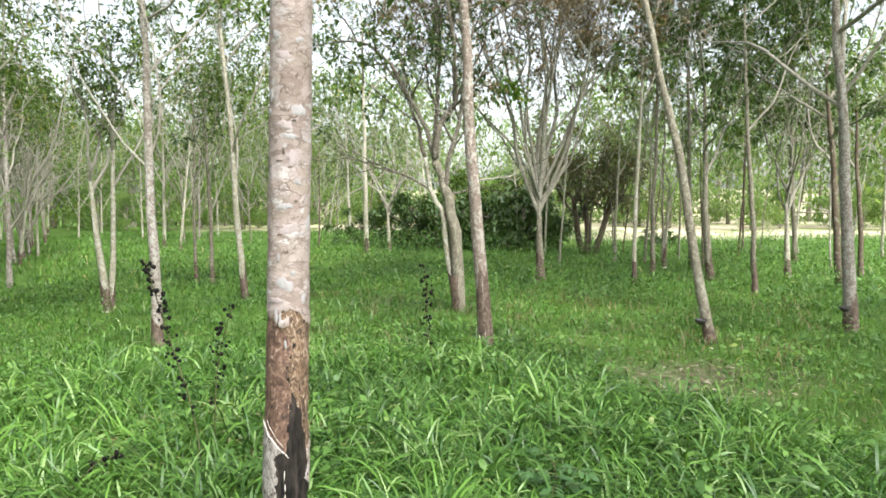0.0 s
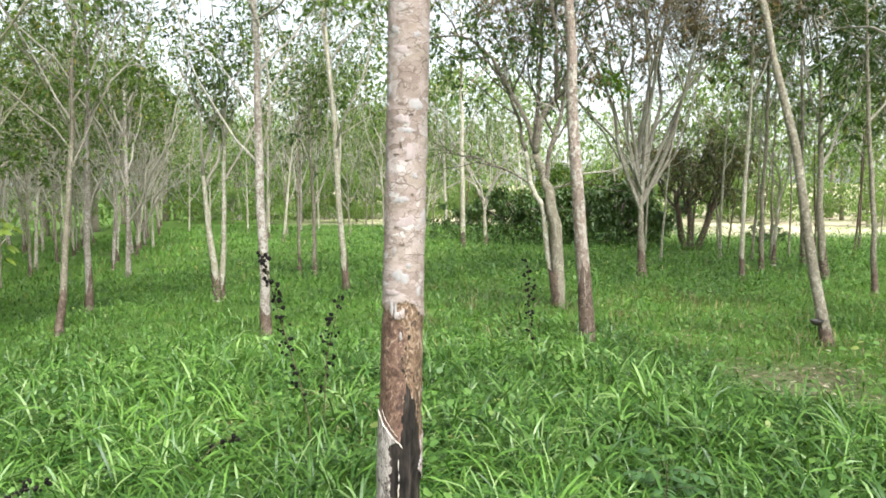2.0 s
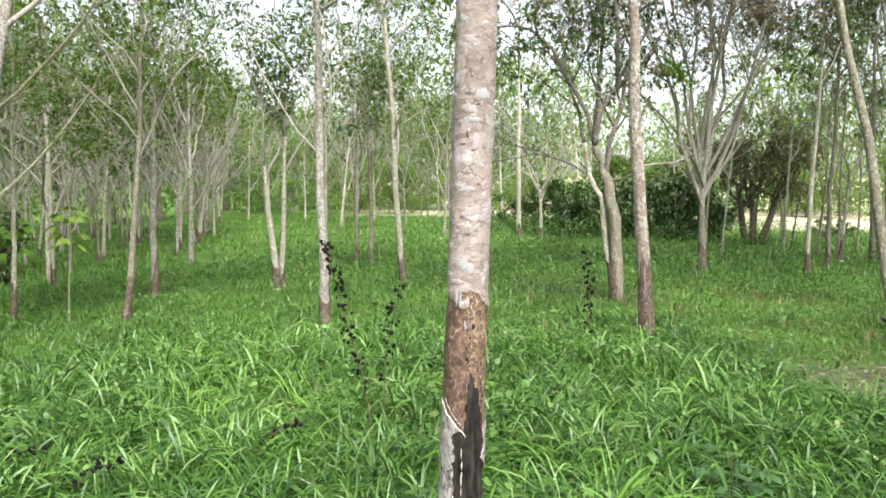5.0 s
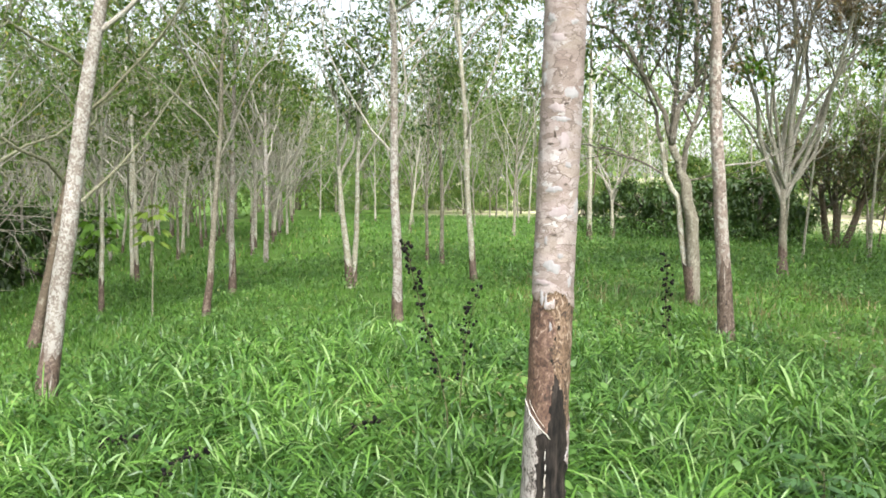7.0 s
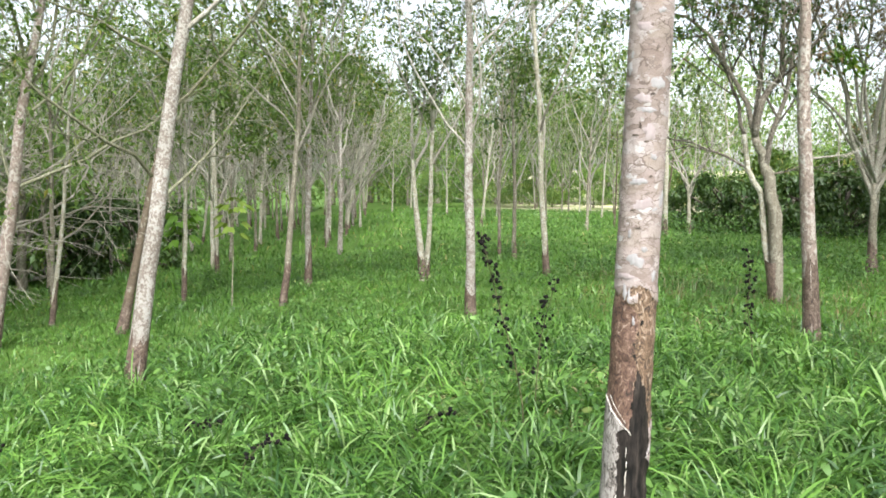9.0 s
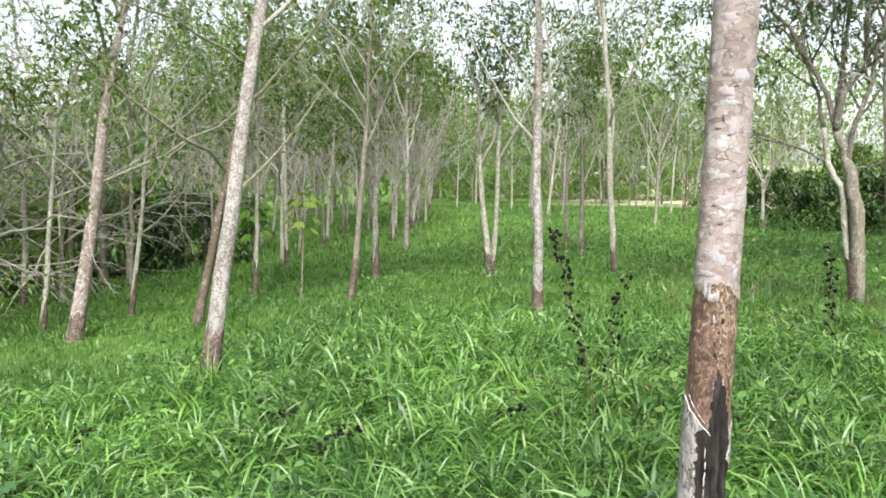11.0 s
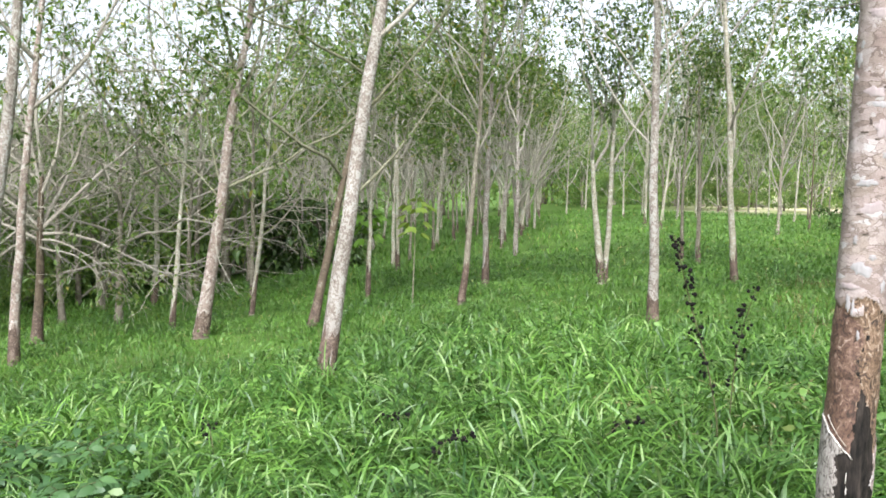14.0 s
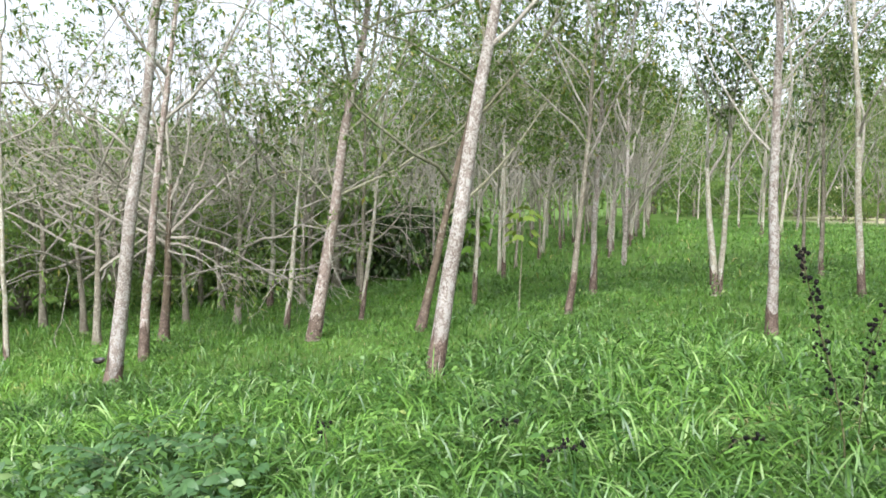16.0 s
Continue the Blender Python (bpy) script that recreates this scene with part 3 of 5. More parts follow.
# trees of the near rows
tree("rubber_tree", 0.5, 9.1, 0.086, (-0.058, 0.003), fork=4.6, height=6.5, limbs=5, bark=BARK_PINK, panel=0.75, per_tip=4, above=3.4,
     arms=((1.95, 88, 0.6, 0.5, 0.016, 0.3), (2.5, -92, 1.15, 0.6, 0.013, 0.1)), label="straight rubber tree with brown bark in tall grass")
crooked_tree()
fan_tree = tree("rubber_tree", 2.1, 16.6, 0.105, (-0.03, 0.0), fork=1.3, height=2.0, limbs=0, limb_r=0.34, depth=3, bark=BARK_BROWN, twig=TWIG_PALE, leaf=LEAF_DRY, per_tip=4, steep=3.0, reach=4.6, keep=1.0, kids=5, size=0.085, above=3.5, panel=0.5,
     arms=((1.45, -88, 2.4, 4.8, 0.054, 0.6), (1.5, 88, 2.0, 4.6, 0.054, 0.9), (1.55, -60, 5.5, 5.2, 0.058), (1.6, 70, 5.5, 5.2, 0.054), (1.7, 170, 8.0, 5.2, 0.05), (1.6, 95, 1.5, 3.8, 0.036, 0.9), (1.75, -95, 2.6, 4.2, 0.038, 0.6), (1.9, 80, 3.2, 4.6, 0.042, 0.3), (1.9, -75, 4.0, 4.8, 0.042, 0.3), (1.8, 110, 2.4, 4.4, 0.034, 0.3), (2.0, 40, 3.0, 4.6, 0.034, 0.2), (1.85, -120, 2.6, 4.6, 0.034, 0.2), (1.7, 85, 1.1, 3.8, 0.03, 1.0), (1.75, -85, 1.4, 3.6, 0.028, 0.8)),
     label="nearly bare tree with a fan of pale upright limbs", crown_label="thin remains of brown leaves")
fresh_tuft(fan_tree)
tree("rubber_tree", 3.94, 15.9, 0.052, (0.014, 0), fork=3.6, height=5.5, limbs=4, per_tip=7, size=0.13, leaf=LEAF_RUBBER_SHADED, bark=BARK_PALE)
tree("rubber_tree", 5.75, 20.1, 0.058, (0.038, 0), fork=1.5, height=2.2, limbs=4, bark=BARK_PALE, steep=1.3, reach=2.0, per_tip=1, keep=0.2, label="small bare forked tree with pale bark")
tree("rubber_tree", 3.27, 9.36, 0.066, (-0.19, 0.06), fork=4.4, height=6.4, limbs=5, per_tip=9, leaf=LEAF_RUBBER_SHADED, bend=(0.10, 0), bark=BARK_BROWN, label="thin rubber tree leaning over the grass")
tree("rubber_tree", 5.9, 17.1, 0.09, (-0.05, 0.02), fork=2.2, height=4.4, limbs=5, per_tip=11, size=0.13, leaf=LEAF_RUBBER_SHADED, bark=BARK_BROWN)
tree("rubber_tree", 5.96, 14.7, 0.056, (-0.057, 0.02), fork=3.0, height=6.0, limbs=5, per_tip=11, size=0.13, leaf=LEAF_RUBBER_SHADED, bark=BARK_BROWN)
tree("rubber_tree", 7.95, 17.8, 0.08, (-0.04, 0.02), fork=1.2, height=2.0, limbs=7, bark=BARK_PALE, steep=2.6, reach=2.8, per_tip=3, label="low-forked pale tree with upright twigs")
tree("rubber_tree", 5.47, 10.3, 0.092, (-0.055, 0.03), fork=3.1, height=5.5, limbs=4, bark=BARK_SPECKLED, per_tip=11, size=0.12, leaf=LEAF_RUBBER_SHADED, arms=((2.95, -60, 0.9, 3.5, 0.032), (3.1, 100, 1.1, 3.0, 0.028)), label="rubber tree with a latex cup at its foot")
tree("rubber_tree", 8.1, 15.7, 0.08, (-0.08, 0.04), fork=2.4, height=4.5, limbs=5, per_tip=11, size=0.13, leaf=LEAF_RUBBER_SHADED, bark=BARK_DARK)
tree("rubber_tree", 9.6, 17.7, 0.064, (-0.06, 0.03), fork=2.2, height=4.5, limbs=5, bark=BARK_DARK)
tree("rubber_tree", -3.54, 9.5, 0.07, (-0.03, -0.01), fork=3.3, height=6.0, limbs=6, bark=BARK_SPECKLED, arms=((2.2, -75, 0.9, 3.2, 0.017), (2.3, 80, 2.4, 2.8, 0.018), (2.7, -60, 1.4, 2.2, 0.014), (2.9, 60, 2.2, 1.8, 0.014)), limb_r=0.27, label="slender rubber tree with speckled grey bark")
tree("rubber_tree", -5.55, 12.7, 0.076, (-0.064, -0.028), fork=1.9, height=2.3, limbs=2, bark=BARK_PALE, steep=2.5, reach=1.6, per_tip=5, label="cut-back pale tree in a pair")
tree("rubber_tree", -5.58, 12.9, 0.06, (0.049, 0.02), fork=1.9, height=3.4, limbs=3, bark=BARK_PALE, leaf=LEAF_DARK, steep=1.4, reach=2.2, label="leafy pale tree in a pair")
tree("rubber_tree", -3.55, 13.8, 0.062, (-0.054, -0.014), fork=1.9, height=6.0, limbs=6, bark=BARK_PALE, steep=1.8)
tree("rubber_tree", -4.95, 16.5, 0.054, (-0.02, 0), fork=1.5, height=4.0, limbs=6, bark=BARK_BROWN, steep=1.8)
tree("rubber_tree", -5.25, 16.4, 0.042, (0.006, 0), fork=1.6, height=3.6, limbs=4, bark=BARK_BROWN, steep=1.8)
tree("rubber_tree", -2.6, 26.3, 0.09, (-0.016, 0), fork=5.0, height=7.5, limbs=4, bark=BARK_PALE)
tree("rubber_tree", -1.96, 28.0, 0.09, (-0.04, 0), fork=1.2, height=1.7, limbs=5, bark=BARK_PALE, steep=1.8, reach=3.2, per_tip=2, keep=0.5, label="pale tree forked low into a wide V")
tree("rubber_tree", -4.3, 36.0, 0.09, (-0.02, 0), fork=2.0, height=4.5, limbs=5, bark=BARK_PALE)
tree("rubber_tree", -5.65, 5.65, 0.094, (0.117, 0.111), fork=4.4, height=6.0, limbs=4, panel=0.62, bark=BARK_SPECKLED, per_tip=4, arms=((3.45, 60, 0.7, 2.4, 0.028),), label="leaning rubber tree with white-speckled bark")
tree("rubber_tree", -8.4, 8.4, 0.074, (0.17, 0.165), fork=1.7, height=4.0, limbs=5, bark=BARK_DARK, twig=TWIG_GREEN)
tree("rubber_tree", -9.5, 7.2, 0.108, (0.107, 0.132), fork=3.2, limb_r=0.27, height=5.0, limbs=4, bark=BARK_PINK, twig=TWIG_GREEN, arms=((2.15, 42, 0.62, 3.4, 0.027, 0.12), (3.05, 38, 0.62, 3.4, 0.024, 0.1), (2.15, -110, 2.6, 1.6, 0.024), (2.0, -130, 1.2, 1.6, 0.018)), label="rubber tree with a stout trunk and spreading low limbs")
tree("rubber_tree", -10.4, 9.0, 0.042, (0.08, 0.09), fork=2.0, height=4.5, limbs=4, bark=BARK_PALE, leaf=LEAF_LIT, keep=0.8)
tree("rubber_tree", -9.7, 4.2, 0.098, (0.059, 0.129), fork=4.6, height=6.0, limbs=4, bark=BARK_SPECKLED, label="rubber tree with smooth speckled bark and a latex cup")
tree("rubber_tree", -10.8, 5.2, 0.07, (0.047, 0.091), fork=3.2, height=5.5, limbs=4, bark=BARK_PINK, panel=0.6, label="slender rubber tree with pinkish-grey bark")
tree("rubber_tree", -12.1, 6.2, 0.085, (0.03, 0.06), fork=1.7, height=2.6, limbs=5, bark=BARK_DARK, twig=TWIG_LIT, steep=1.4, per_tip=2, reach=3.0, kids=5,
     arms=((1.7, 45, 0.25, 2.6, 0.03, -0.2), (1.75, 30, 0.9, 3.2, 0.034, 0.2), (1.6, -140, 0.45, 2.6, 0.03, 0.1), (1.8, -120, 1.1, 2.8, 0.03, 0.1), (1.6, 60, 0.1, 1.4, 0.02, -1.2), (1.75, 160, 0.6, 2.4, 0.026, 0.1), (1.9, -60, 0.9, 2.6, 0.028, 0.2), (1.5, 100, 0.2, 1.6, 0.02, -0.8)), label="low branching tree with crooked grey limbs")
tree("rubber_tree", -12.9, 4.1, 0.042, (0.004, 0.012), fork=3.0, height=5.0, limbs=4, bark=BARK_PALE, leaf=LEAF_LIT, keep=0.8)
tree("rubber_tree", -13.9, 9.6, 0.066, (0.05, 0.07), fork=1.8, height=4.5, limbs=6, bark=BARK_PALE, per_tip=3, leaf=LEAF_LIT, keep=0.8)
tree("rubber_tree", -10.8, 7.7, 0.046, (0.08, 0.10), fork=1.8, height=4.0, limbs=5, bark=BARK_PALE, per_tip=3, leaf=LEAF_LIT, keep=0.8)
tree("rubber_tree", -12.0, 10.5, 0.056, (0.017, 0.019), fork=1.6, height=4.0, limbs=5, bark=BARK_BROWN, leaf=LEAF_LIT, keep=0.8)
tree("rubber_tree", -9.4, 10.9, 0.044, (0.03, 0.025), fork=1.8, height=4.5, limbs=5, bark=BARK_PALE, leaf=LEAF_LIT, keep=0.8)
tree("rubber_tree", -11.6, 14.8, 0.053, (-0.03, -0.02), fork=2.2, height=5.0, limbs=5, bark=BARK_PALE, leaf=LEAF_LIT, keep=0.8)
tree("rubber_tree", -7.0, 10.4, 0.056, (0.075, 0.048), fork=2.2, height=4.6, limbs=7, bark=BARK_BROWN, bend=(0.05, 0.03), steep=2.6, limb_r=0.34, panel=0.5, arms=((1.55, -60, 1.3, 1.5, 0.012),))
tree("rubber_tree", -7.6, 12.2, 0.066, (0.02, 0.012), fork=1.9, height=4.4, limbs=7, bark=BARK_SPECKLED, steep=2.4, limb_r=0.34, panel=0.5, bend=(-0.06, 0), arms=((1.7, 70, 2.6, 2.2, 0.022), (1.9, -70, 2.0, 2.0, 0.018)))

tree("rubber_tree", -15.0, 27.5, 0.12, (0, 0), fork=0.5, height=1.6, limbs=9, kids=3, bark=BARK_PALE, steep=1.9, reach=3.6, per_tip=2, keep=0.3, above=3.0, label="coppiced tree with a fan of many pale stems")

tree("rubber_tree", 6.6, 20.5, 0.07, (-0.05, 0.0), fork=3.4, height=6.5, limbs=7, per_tip=12, size=0.14, leaf=LEAF_RUBBER_SHADED, bark=BARK_BROWN, label="tall rubber tree with a dense shaded crown")
tree("rubber_tree", 9.8, 21.5, 0.075, (-0.04, 0.0), fork=3.2, height=6.5, limbs=7, per_tip=15, size=0.14, leaf=LEAF_RUBBER_SHADED, bark=BARK_BROWN, label="tall rubber tree with a dense shaded crown")
# next two trees are unseen, added so their crowns shade the grass at right
tree("rubber_tree", 5.6, 1.6, 0.09, (0.02, 0.0), fork=3.4, height=6.0, limbs=7, per_tip=14, size=0.14, leaf=LEAF_RUBBER_SHADED, bark=BARK_BROWN)
tree("rubber_tree", 8.6, 5.6, 0.09, (0.02, 0.0), fork=3.2, height=6.0, limbs=7, per_tip=14, size=0.14, leaf=LEAF_RUBBER_SHADED, bark=BARK_BROWN)
tree("rubber_tree", 4.9, 18.2, 0.06, (0.03, 0.0), fork=3.6, height=6.0, limbs=6, per_tip=8, size=0.13, leaf=LEAF_RUBBER_SHADED, bark=BARK_BROWN, label="tall rubber tree with a dense shaded crown")

# rows of the plantation beyond, from a few grown trees
models = []
for k in range(7):
    models.append(tree("rubber_tree", -14.0 - 2.2 * k, 24.0 + 2.0 * k, rng.uniform(0.045, 0.065), (rng.uniform(-0.1, 0.1), rng.uniform(-0.06, 0.06)), fork=rng.uniform(0.9, 1.7), height=rng.uniform(2.6, 4.6),
                       limbs=7, kids=3, bark=(BARK_PALE, BARK_BROWN, BARK_SPECKLED)[k % 3], steep=rng.uniform(1.4, 2.7), reach=rng.uniform(2.9, 3.9), per_tip=6, size=0.15, keep=0.72, limb_r=0.5, above=2.7 + 0.35 * (k % 3), panel=k % 2 == 0))
spot = random.Random(5)
for row in range(8):
    c = -1.9 - 2.7 * row
    s = 19.0 + spot.uniform(0, 2) - 0.6 * row
    while s < 56:
        x, y = 0.91 * c - 0.42 * s + spot.uniform(-0.4, 0.4), 0.42 * c + 0.91 * s + spot.uniform(-0.4, 0.4)
        s += spot.uniform(1.9, 3.2) * (1.0 if s < 40 else 1.4)
        if x < -48 or math.hypot(x + 10, y - 10) < 6 or math.degrees(math.atan2(x, y)) < -49:
            continue
        ob = copy_thing(spot.choice(models), pose(x, y, ground_z(x, y), spot.uniform(-3, 3), spot.uniform(-3, 3), spot.uniform(0, 360)))
        k = spot.uniform(0.85, 1.15)
        ob.scale = (k, k, k)


# ---- far foliage ----
def big_tree(name, x, y, height, width, leaf, size, count, label, low=0.15, seed=0):
    """A broad leafy tree: trunk, limbs and a crown of many clumps with gaps."""
    base = thing(name, x, y, label=label, category="tree", group="trees round the field")
    trunk = Shape()
    line = trunk_line(height * 0.6, (rng.uniform(-0.06, 0.06), rng.uniform(-0.06, 0.06)), (0, 0))
    trunk.tube(line, np.linspace(height * 0.02 + 0.05, 0.05, len(line)), sides=8, lump=0.05)
    part("trunk", trunk, BARK_BROWN, base)
    centres = []
    for k in range(int(26 + height)):
        h = rng.uniform(low, 1.0)
        span = width * (0.55 + 0.6 * math.sin(math.pi * min(1, 0.15 + 0.8 * h)))
        a, d = rng.uniform(0, 2 * math.pi), span * math.sqrt(rng.random())
        centres.append((d * math.cos(a), d * math.sin(a), h * height))
    limb = Shape()
    for cx, cy, cz in centres[::3]:
        p, _ = along(line, min(0.95, max(0.15, 0.75 * cz / (height * 0.6) - 0.3)))
        mid = (p + np.array((cx, cy, cz))) / 2 + rng.standard_normal(3) * 0.15
        limb.tube([p, mid, (cx, cy, cz)], [0.06, 0.045, 0.015], sides=4, cap=False)
    part("limb", limb, TWIG_DARK if leaf is LEAF_DARK else TWIG_PALE, base)
    cs = np.array(centres)[rng.integers(0, len(centres), count)]
    pos = cs + rng.standard_normal((count, 3)) * np.array([1, 1, 0.7]) * height * 0.085
    pos[:, 2] = np.maximum(pos[:, 2], 0.15)
    way = rng.standard_normal((count, 3)) + np.array([0, 0, -0.5])
    length = size * rng.uniform(0.6, 1.4, count)
    v, t = leaflets(pos, way, length, length * 0.5)
    part("crown", fast_mesh("crown", v, t, leaf, smooth=False), leaf, base)
    return base


far_models = [big_tree("broadleaf_tree", 14 + 9 * k, 62 + 3 * k, rng.uniform(9, 12), rng.uniform(3.5, 5), LEAF_LIT, 0.42, 1500, "leafy tree in bright green behind the field", 0.08) for k in range(4)]
for k in range(76):
    a = radians(-95 + 145 * k / 75 + spot.uniform(-1.2, 1.2))
    r = spot.uniform(56, 80) if a > radians(-40) else spot.uniform(34, 52)
    x, y = r * math.sin(a), r * math.cos(a)
    ob = copy_thing(spot.choice(far_models), pose(x, y, ground_z(x, y), 0, 0, spot.uniform(0, 360)))
    q = spot.choice((0.55, 0.65, 0.75, 0.9, 1.1)) if a > radians(-42) else spot.uniform(0.35, 0.5)
    ob.scale = (q, q, q)
for k in range(16):
    a, r = radians(-26 + 20 * k / 15 + spot.uniform(-0.6, 0.6)), spot.uniform(60, 70)
    x, y = r * math.sin(a), r * math.cos(a)
    ob = copy_thing(spot.choice(far_models), pose(x, y, ground_z(x, y), 0, 0, spot.uniform(0, 360)))
    q = spot.uniform(0.5, 0.75)
    ob.scale = (q, q, q)
for k in range(14):
    a, r = radians(60 + 195 * k / 13 + spot.uniform(-3, 3)), spot.uniform(46, 60)
    x, y = r * math.sin(a), r * math.cos(a)
    ob = copy_thing(spot.choice(far_models), pose(x, y, ground_z(x, y), 0, 0, spot.uniform(0, 360)))
    q = spot.uniform(0.8, 1.1)
    ob.scale = (q, q, q)
LEAF_OLIVE = leaf_material("olive_brown_leaf", (0.06, 0.075, 0.03), (0.19, 0.20, 0.085), (0.22, 0.155, 0.09), 0.22, 0.35)


def olive_tree():
    """A low spreading tree: three dark stems, many crooked boughs and a thin olive-brown crown with gaps."""
    base = thing("olive_tree", 4.8, 25.8, label="spreading olive-brown tree with several dark stems", category="tree", group="trees round the field")
    tips = []
    for k, (dx, dy) in enumerate(((-0.12, 0.0), (0.05, 0.12), (0.2, -0.05))):
        line = grow((dx, dy, -0.1), (0.25 * (k - 1), 0.05, 1.0), 2.0, 6, 0.08, 0.2)
        stem = Shape()
        stem.tube(line, np.linspace(0.12, 0.075, len(line)), sides=8, lump=0.05)
        part("trunk", stem, BARK_DARK, base)
        for q in range(5):
            p, _ = along(line, 0.62 + 0.09 * q)
            a = 2.4 * q + 2.1 * k
            bough = Shape()
            fork_out(bough, tips, p, np.array([math.cos(a), 0.7 * math.sin(a), rng.uniform(0.6, 1.3)]), rng.uniform(1.4, 2.1), 0.05, 2, 4, 0.5, 0.25)
            part("limb", bough, TWIG_DARK, base)
    part("crown", crown_mesh(tips, 6, 0.14, LEAF_OLIVE, keep=0.85, above=1.35), LEAF_OLIVE, base)


dark_models = [big_tree("thicket_shrub", -0.2 + 1.6 * k, 29.0, 2.0, 2.2, LEAF_DARK, 0.18, 2700, "dense dark green shrub with shade in its colour, at the grass edge", 0.02) for k in range(3)]
for x, y, q in ((-1.4, 30.5, 0.75), (-3.4, 32.0, 0.7), (0.6, 31.5, 1.0), (8.4, 30.5, 0.35), (2.3, 31.0, 1.15), (3.4, 30.4, 0.9),
                (-17.8, 12.2, 0.95), (-17.0, 14.8, 1.15), (-20, 13, 1.1), (-24, 14, 1.1), (-16.2, 17, 0.9), (-19.5, 16.5, 1.1), (-19.4, 10.4, 0.55), (-20.5, 3.5, 0.5), (-21.5, 18.5, 1.0)):
    ob = copy_thing(spot.choice(dark_models), pose(x, y, ground_z(x, y), 0, 0, spot.uniform(0, 360)))
    ob.scale = (q, q, q)

olive_tree()

# taller shade trees between the dark shrubs and the field
shade = [big_tree("shade_tree", 0.8 + 2.2 * k, 34.5 + k, 2.9, 1.7, LEAF_RUBBER, 0.18, 2800, "rounded shade tree at the edge of the field", 0.05) for k in range(2)]
for x, y, q in ((-2.6, 36.5, 0.7), (1.9, 34.6, 0.8)):
    ob = copy_thing(spot.choice(shade), pose(x, y, ground_z(x, y), 0, 0, spot.uniform(0, 360)))
    ob.scale = (q, q, q)

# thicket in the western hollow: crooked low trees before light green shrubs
hedge = [big_tree("hedge_tree", -24 - 3 * k, 9 - 5 * k, rng.uniform(4.6, 5.6), 2.3, LEAF_LIT, 0.2, 3400, "light green shrubby tree in the hollow", 0.14) for k in range(3)]
for k in range(22):
    a, r = radians(-100 + 52 * k / 21), spot.uniform(20, 32)
    x, y = r * math.sin(a), r * math.cos(a)
    ob = copy_thing(spot.choice(hedge), pose(x, y, ground_z(x, y), 0, 0, spot.uniform(0, 360)))
    q = spot.uniform(0.65, 1.0)
    ob.scale = (q, q, q)
for k in range(14):
    a, r = radians(-96 + 36 * k / 13), spot.uniform(17.5, 21)
    x, y = r * math.sin(a), r * math.cos(a)
    ob = copy_thing(spot.choice(hedge), pose(x, y, ground_z(x, y), 0, 0, spot.uniform(0, 360)))
    q = spot.uniform(0.42, 0.62)
    ob.scale = (q, q, q)
tangle = [tree("crooked_tree", x, y, 0.066, (spot.uniform(-0.1, 0.1), spot.uniform(-0.1, 0.1)), fork=0.9, height=2.6, limbs=8, bark=BARK_BROWN, twig=TWIG_LIT, leaf=LEAF_RUBBER, per_tip=2, size=0.09, steep=0.65, reach=2.7,
               keep=0.4, rise=0.1, panel=False, group="thicket trees", label="low tree with a tangle of bare grey branches") for x, y in ((-14.6, 6.0), (-15.5, 3.0), (-13.8, 7.6))]
for x, y in ((-16.5, 8.2), (-17.5, 4.5), (-15.0, 11.5), (-17.0, 1.2), (-14.2, 0.6), (-18.6, 6.5), (-19, 10.5), (-13.4, 3.4), (-16.2, 5.9), (-15.9, 9.8), (-18.2, 2.4), (-17.6, 12.6), (-14.8, 9.0), (-13.2, 5.6), (-15.6, 7.2), (-14.4, 12.6), (-12.7, 8.0), (-13.3, 10.0), (-13.7, 6.3)):
    ob = copy_thing(spot.choice(tangle), pose(x, y, ground_z(x, y), 0, 0, spot.uniform(0, 360)))
    q = spot.uniform(0.85, 1.25)
    ob.scale = (q, q, q)

# low bright growth along the far side of the field
for k in range(30):
    a, r = radians(-24 + 66 * k / 29 + spot.uniform(-0.8, 0.8)), spot.uniform(50, 56)
    x, y = r * math.sin(a), r * math.cos(a)
    ob = copy_thing(spot.choice(hedge), pose(x, y, ground_z(x, y), 0, 0, spot.uniform(0, 360)))
    q = spot.uniform(0.45, 0.8)
    ob.scale = (q, q, q)

# thin poles at the edge of the field
poles = [tree("young_rubber_tree", 5.0 + 2.1 * k, 22.5 + 0.8 * k, rng.uniform(0.035, 0.05), (rng.uniform(-0.08, 0.08), 0), fork=rng.uniform(1.8, 3.0), height=rng.uniform(3.6, 4.8), limbs=4, bark=(BARK_PALE, BARK_BROWN, BARK_DARK)[k % 3],
              reach=1.6, kids=3, per_tip=5, keep=0.7, panel=False, group="young trees by the field", label="thin young rubber tree at the field's edge") for k in range(4)]
for k in range(22):
    a, r = radians(spot.uniform(5, 37)), spot.uniform(21, 33)
    x, y = r * math.sin(a), r * math.cos(a)
    ob = copy_thing(spot.choice(poles), pose(x, y, ground_z(x, y), spot.uniform(-5, 5), spot.uniform(-5, 5), spot.uniform(0, 360)))
    q = spot.uniform(0.75, 1.2)
    ob.scale = (q, q, q)
for k in range(16):
    a, r = radians(spot.uniform(-21, 2)), spot.uniform(24, 44)
    x, y = r * math.sin(a), r * math.cos(a)
    ob = copy_thing(spot.choice(poles + models[:2]), pose(x, y, ground_z(x, y), spot.uniform(-4, 4), spot.uniform(-4, 4), spot.uniform(0, 360)))
    q = spot.uniform(0.9, 1.3)
    ob.scale = (q, q, q)
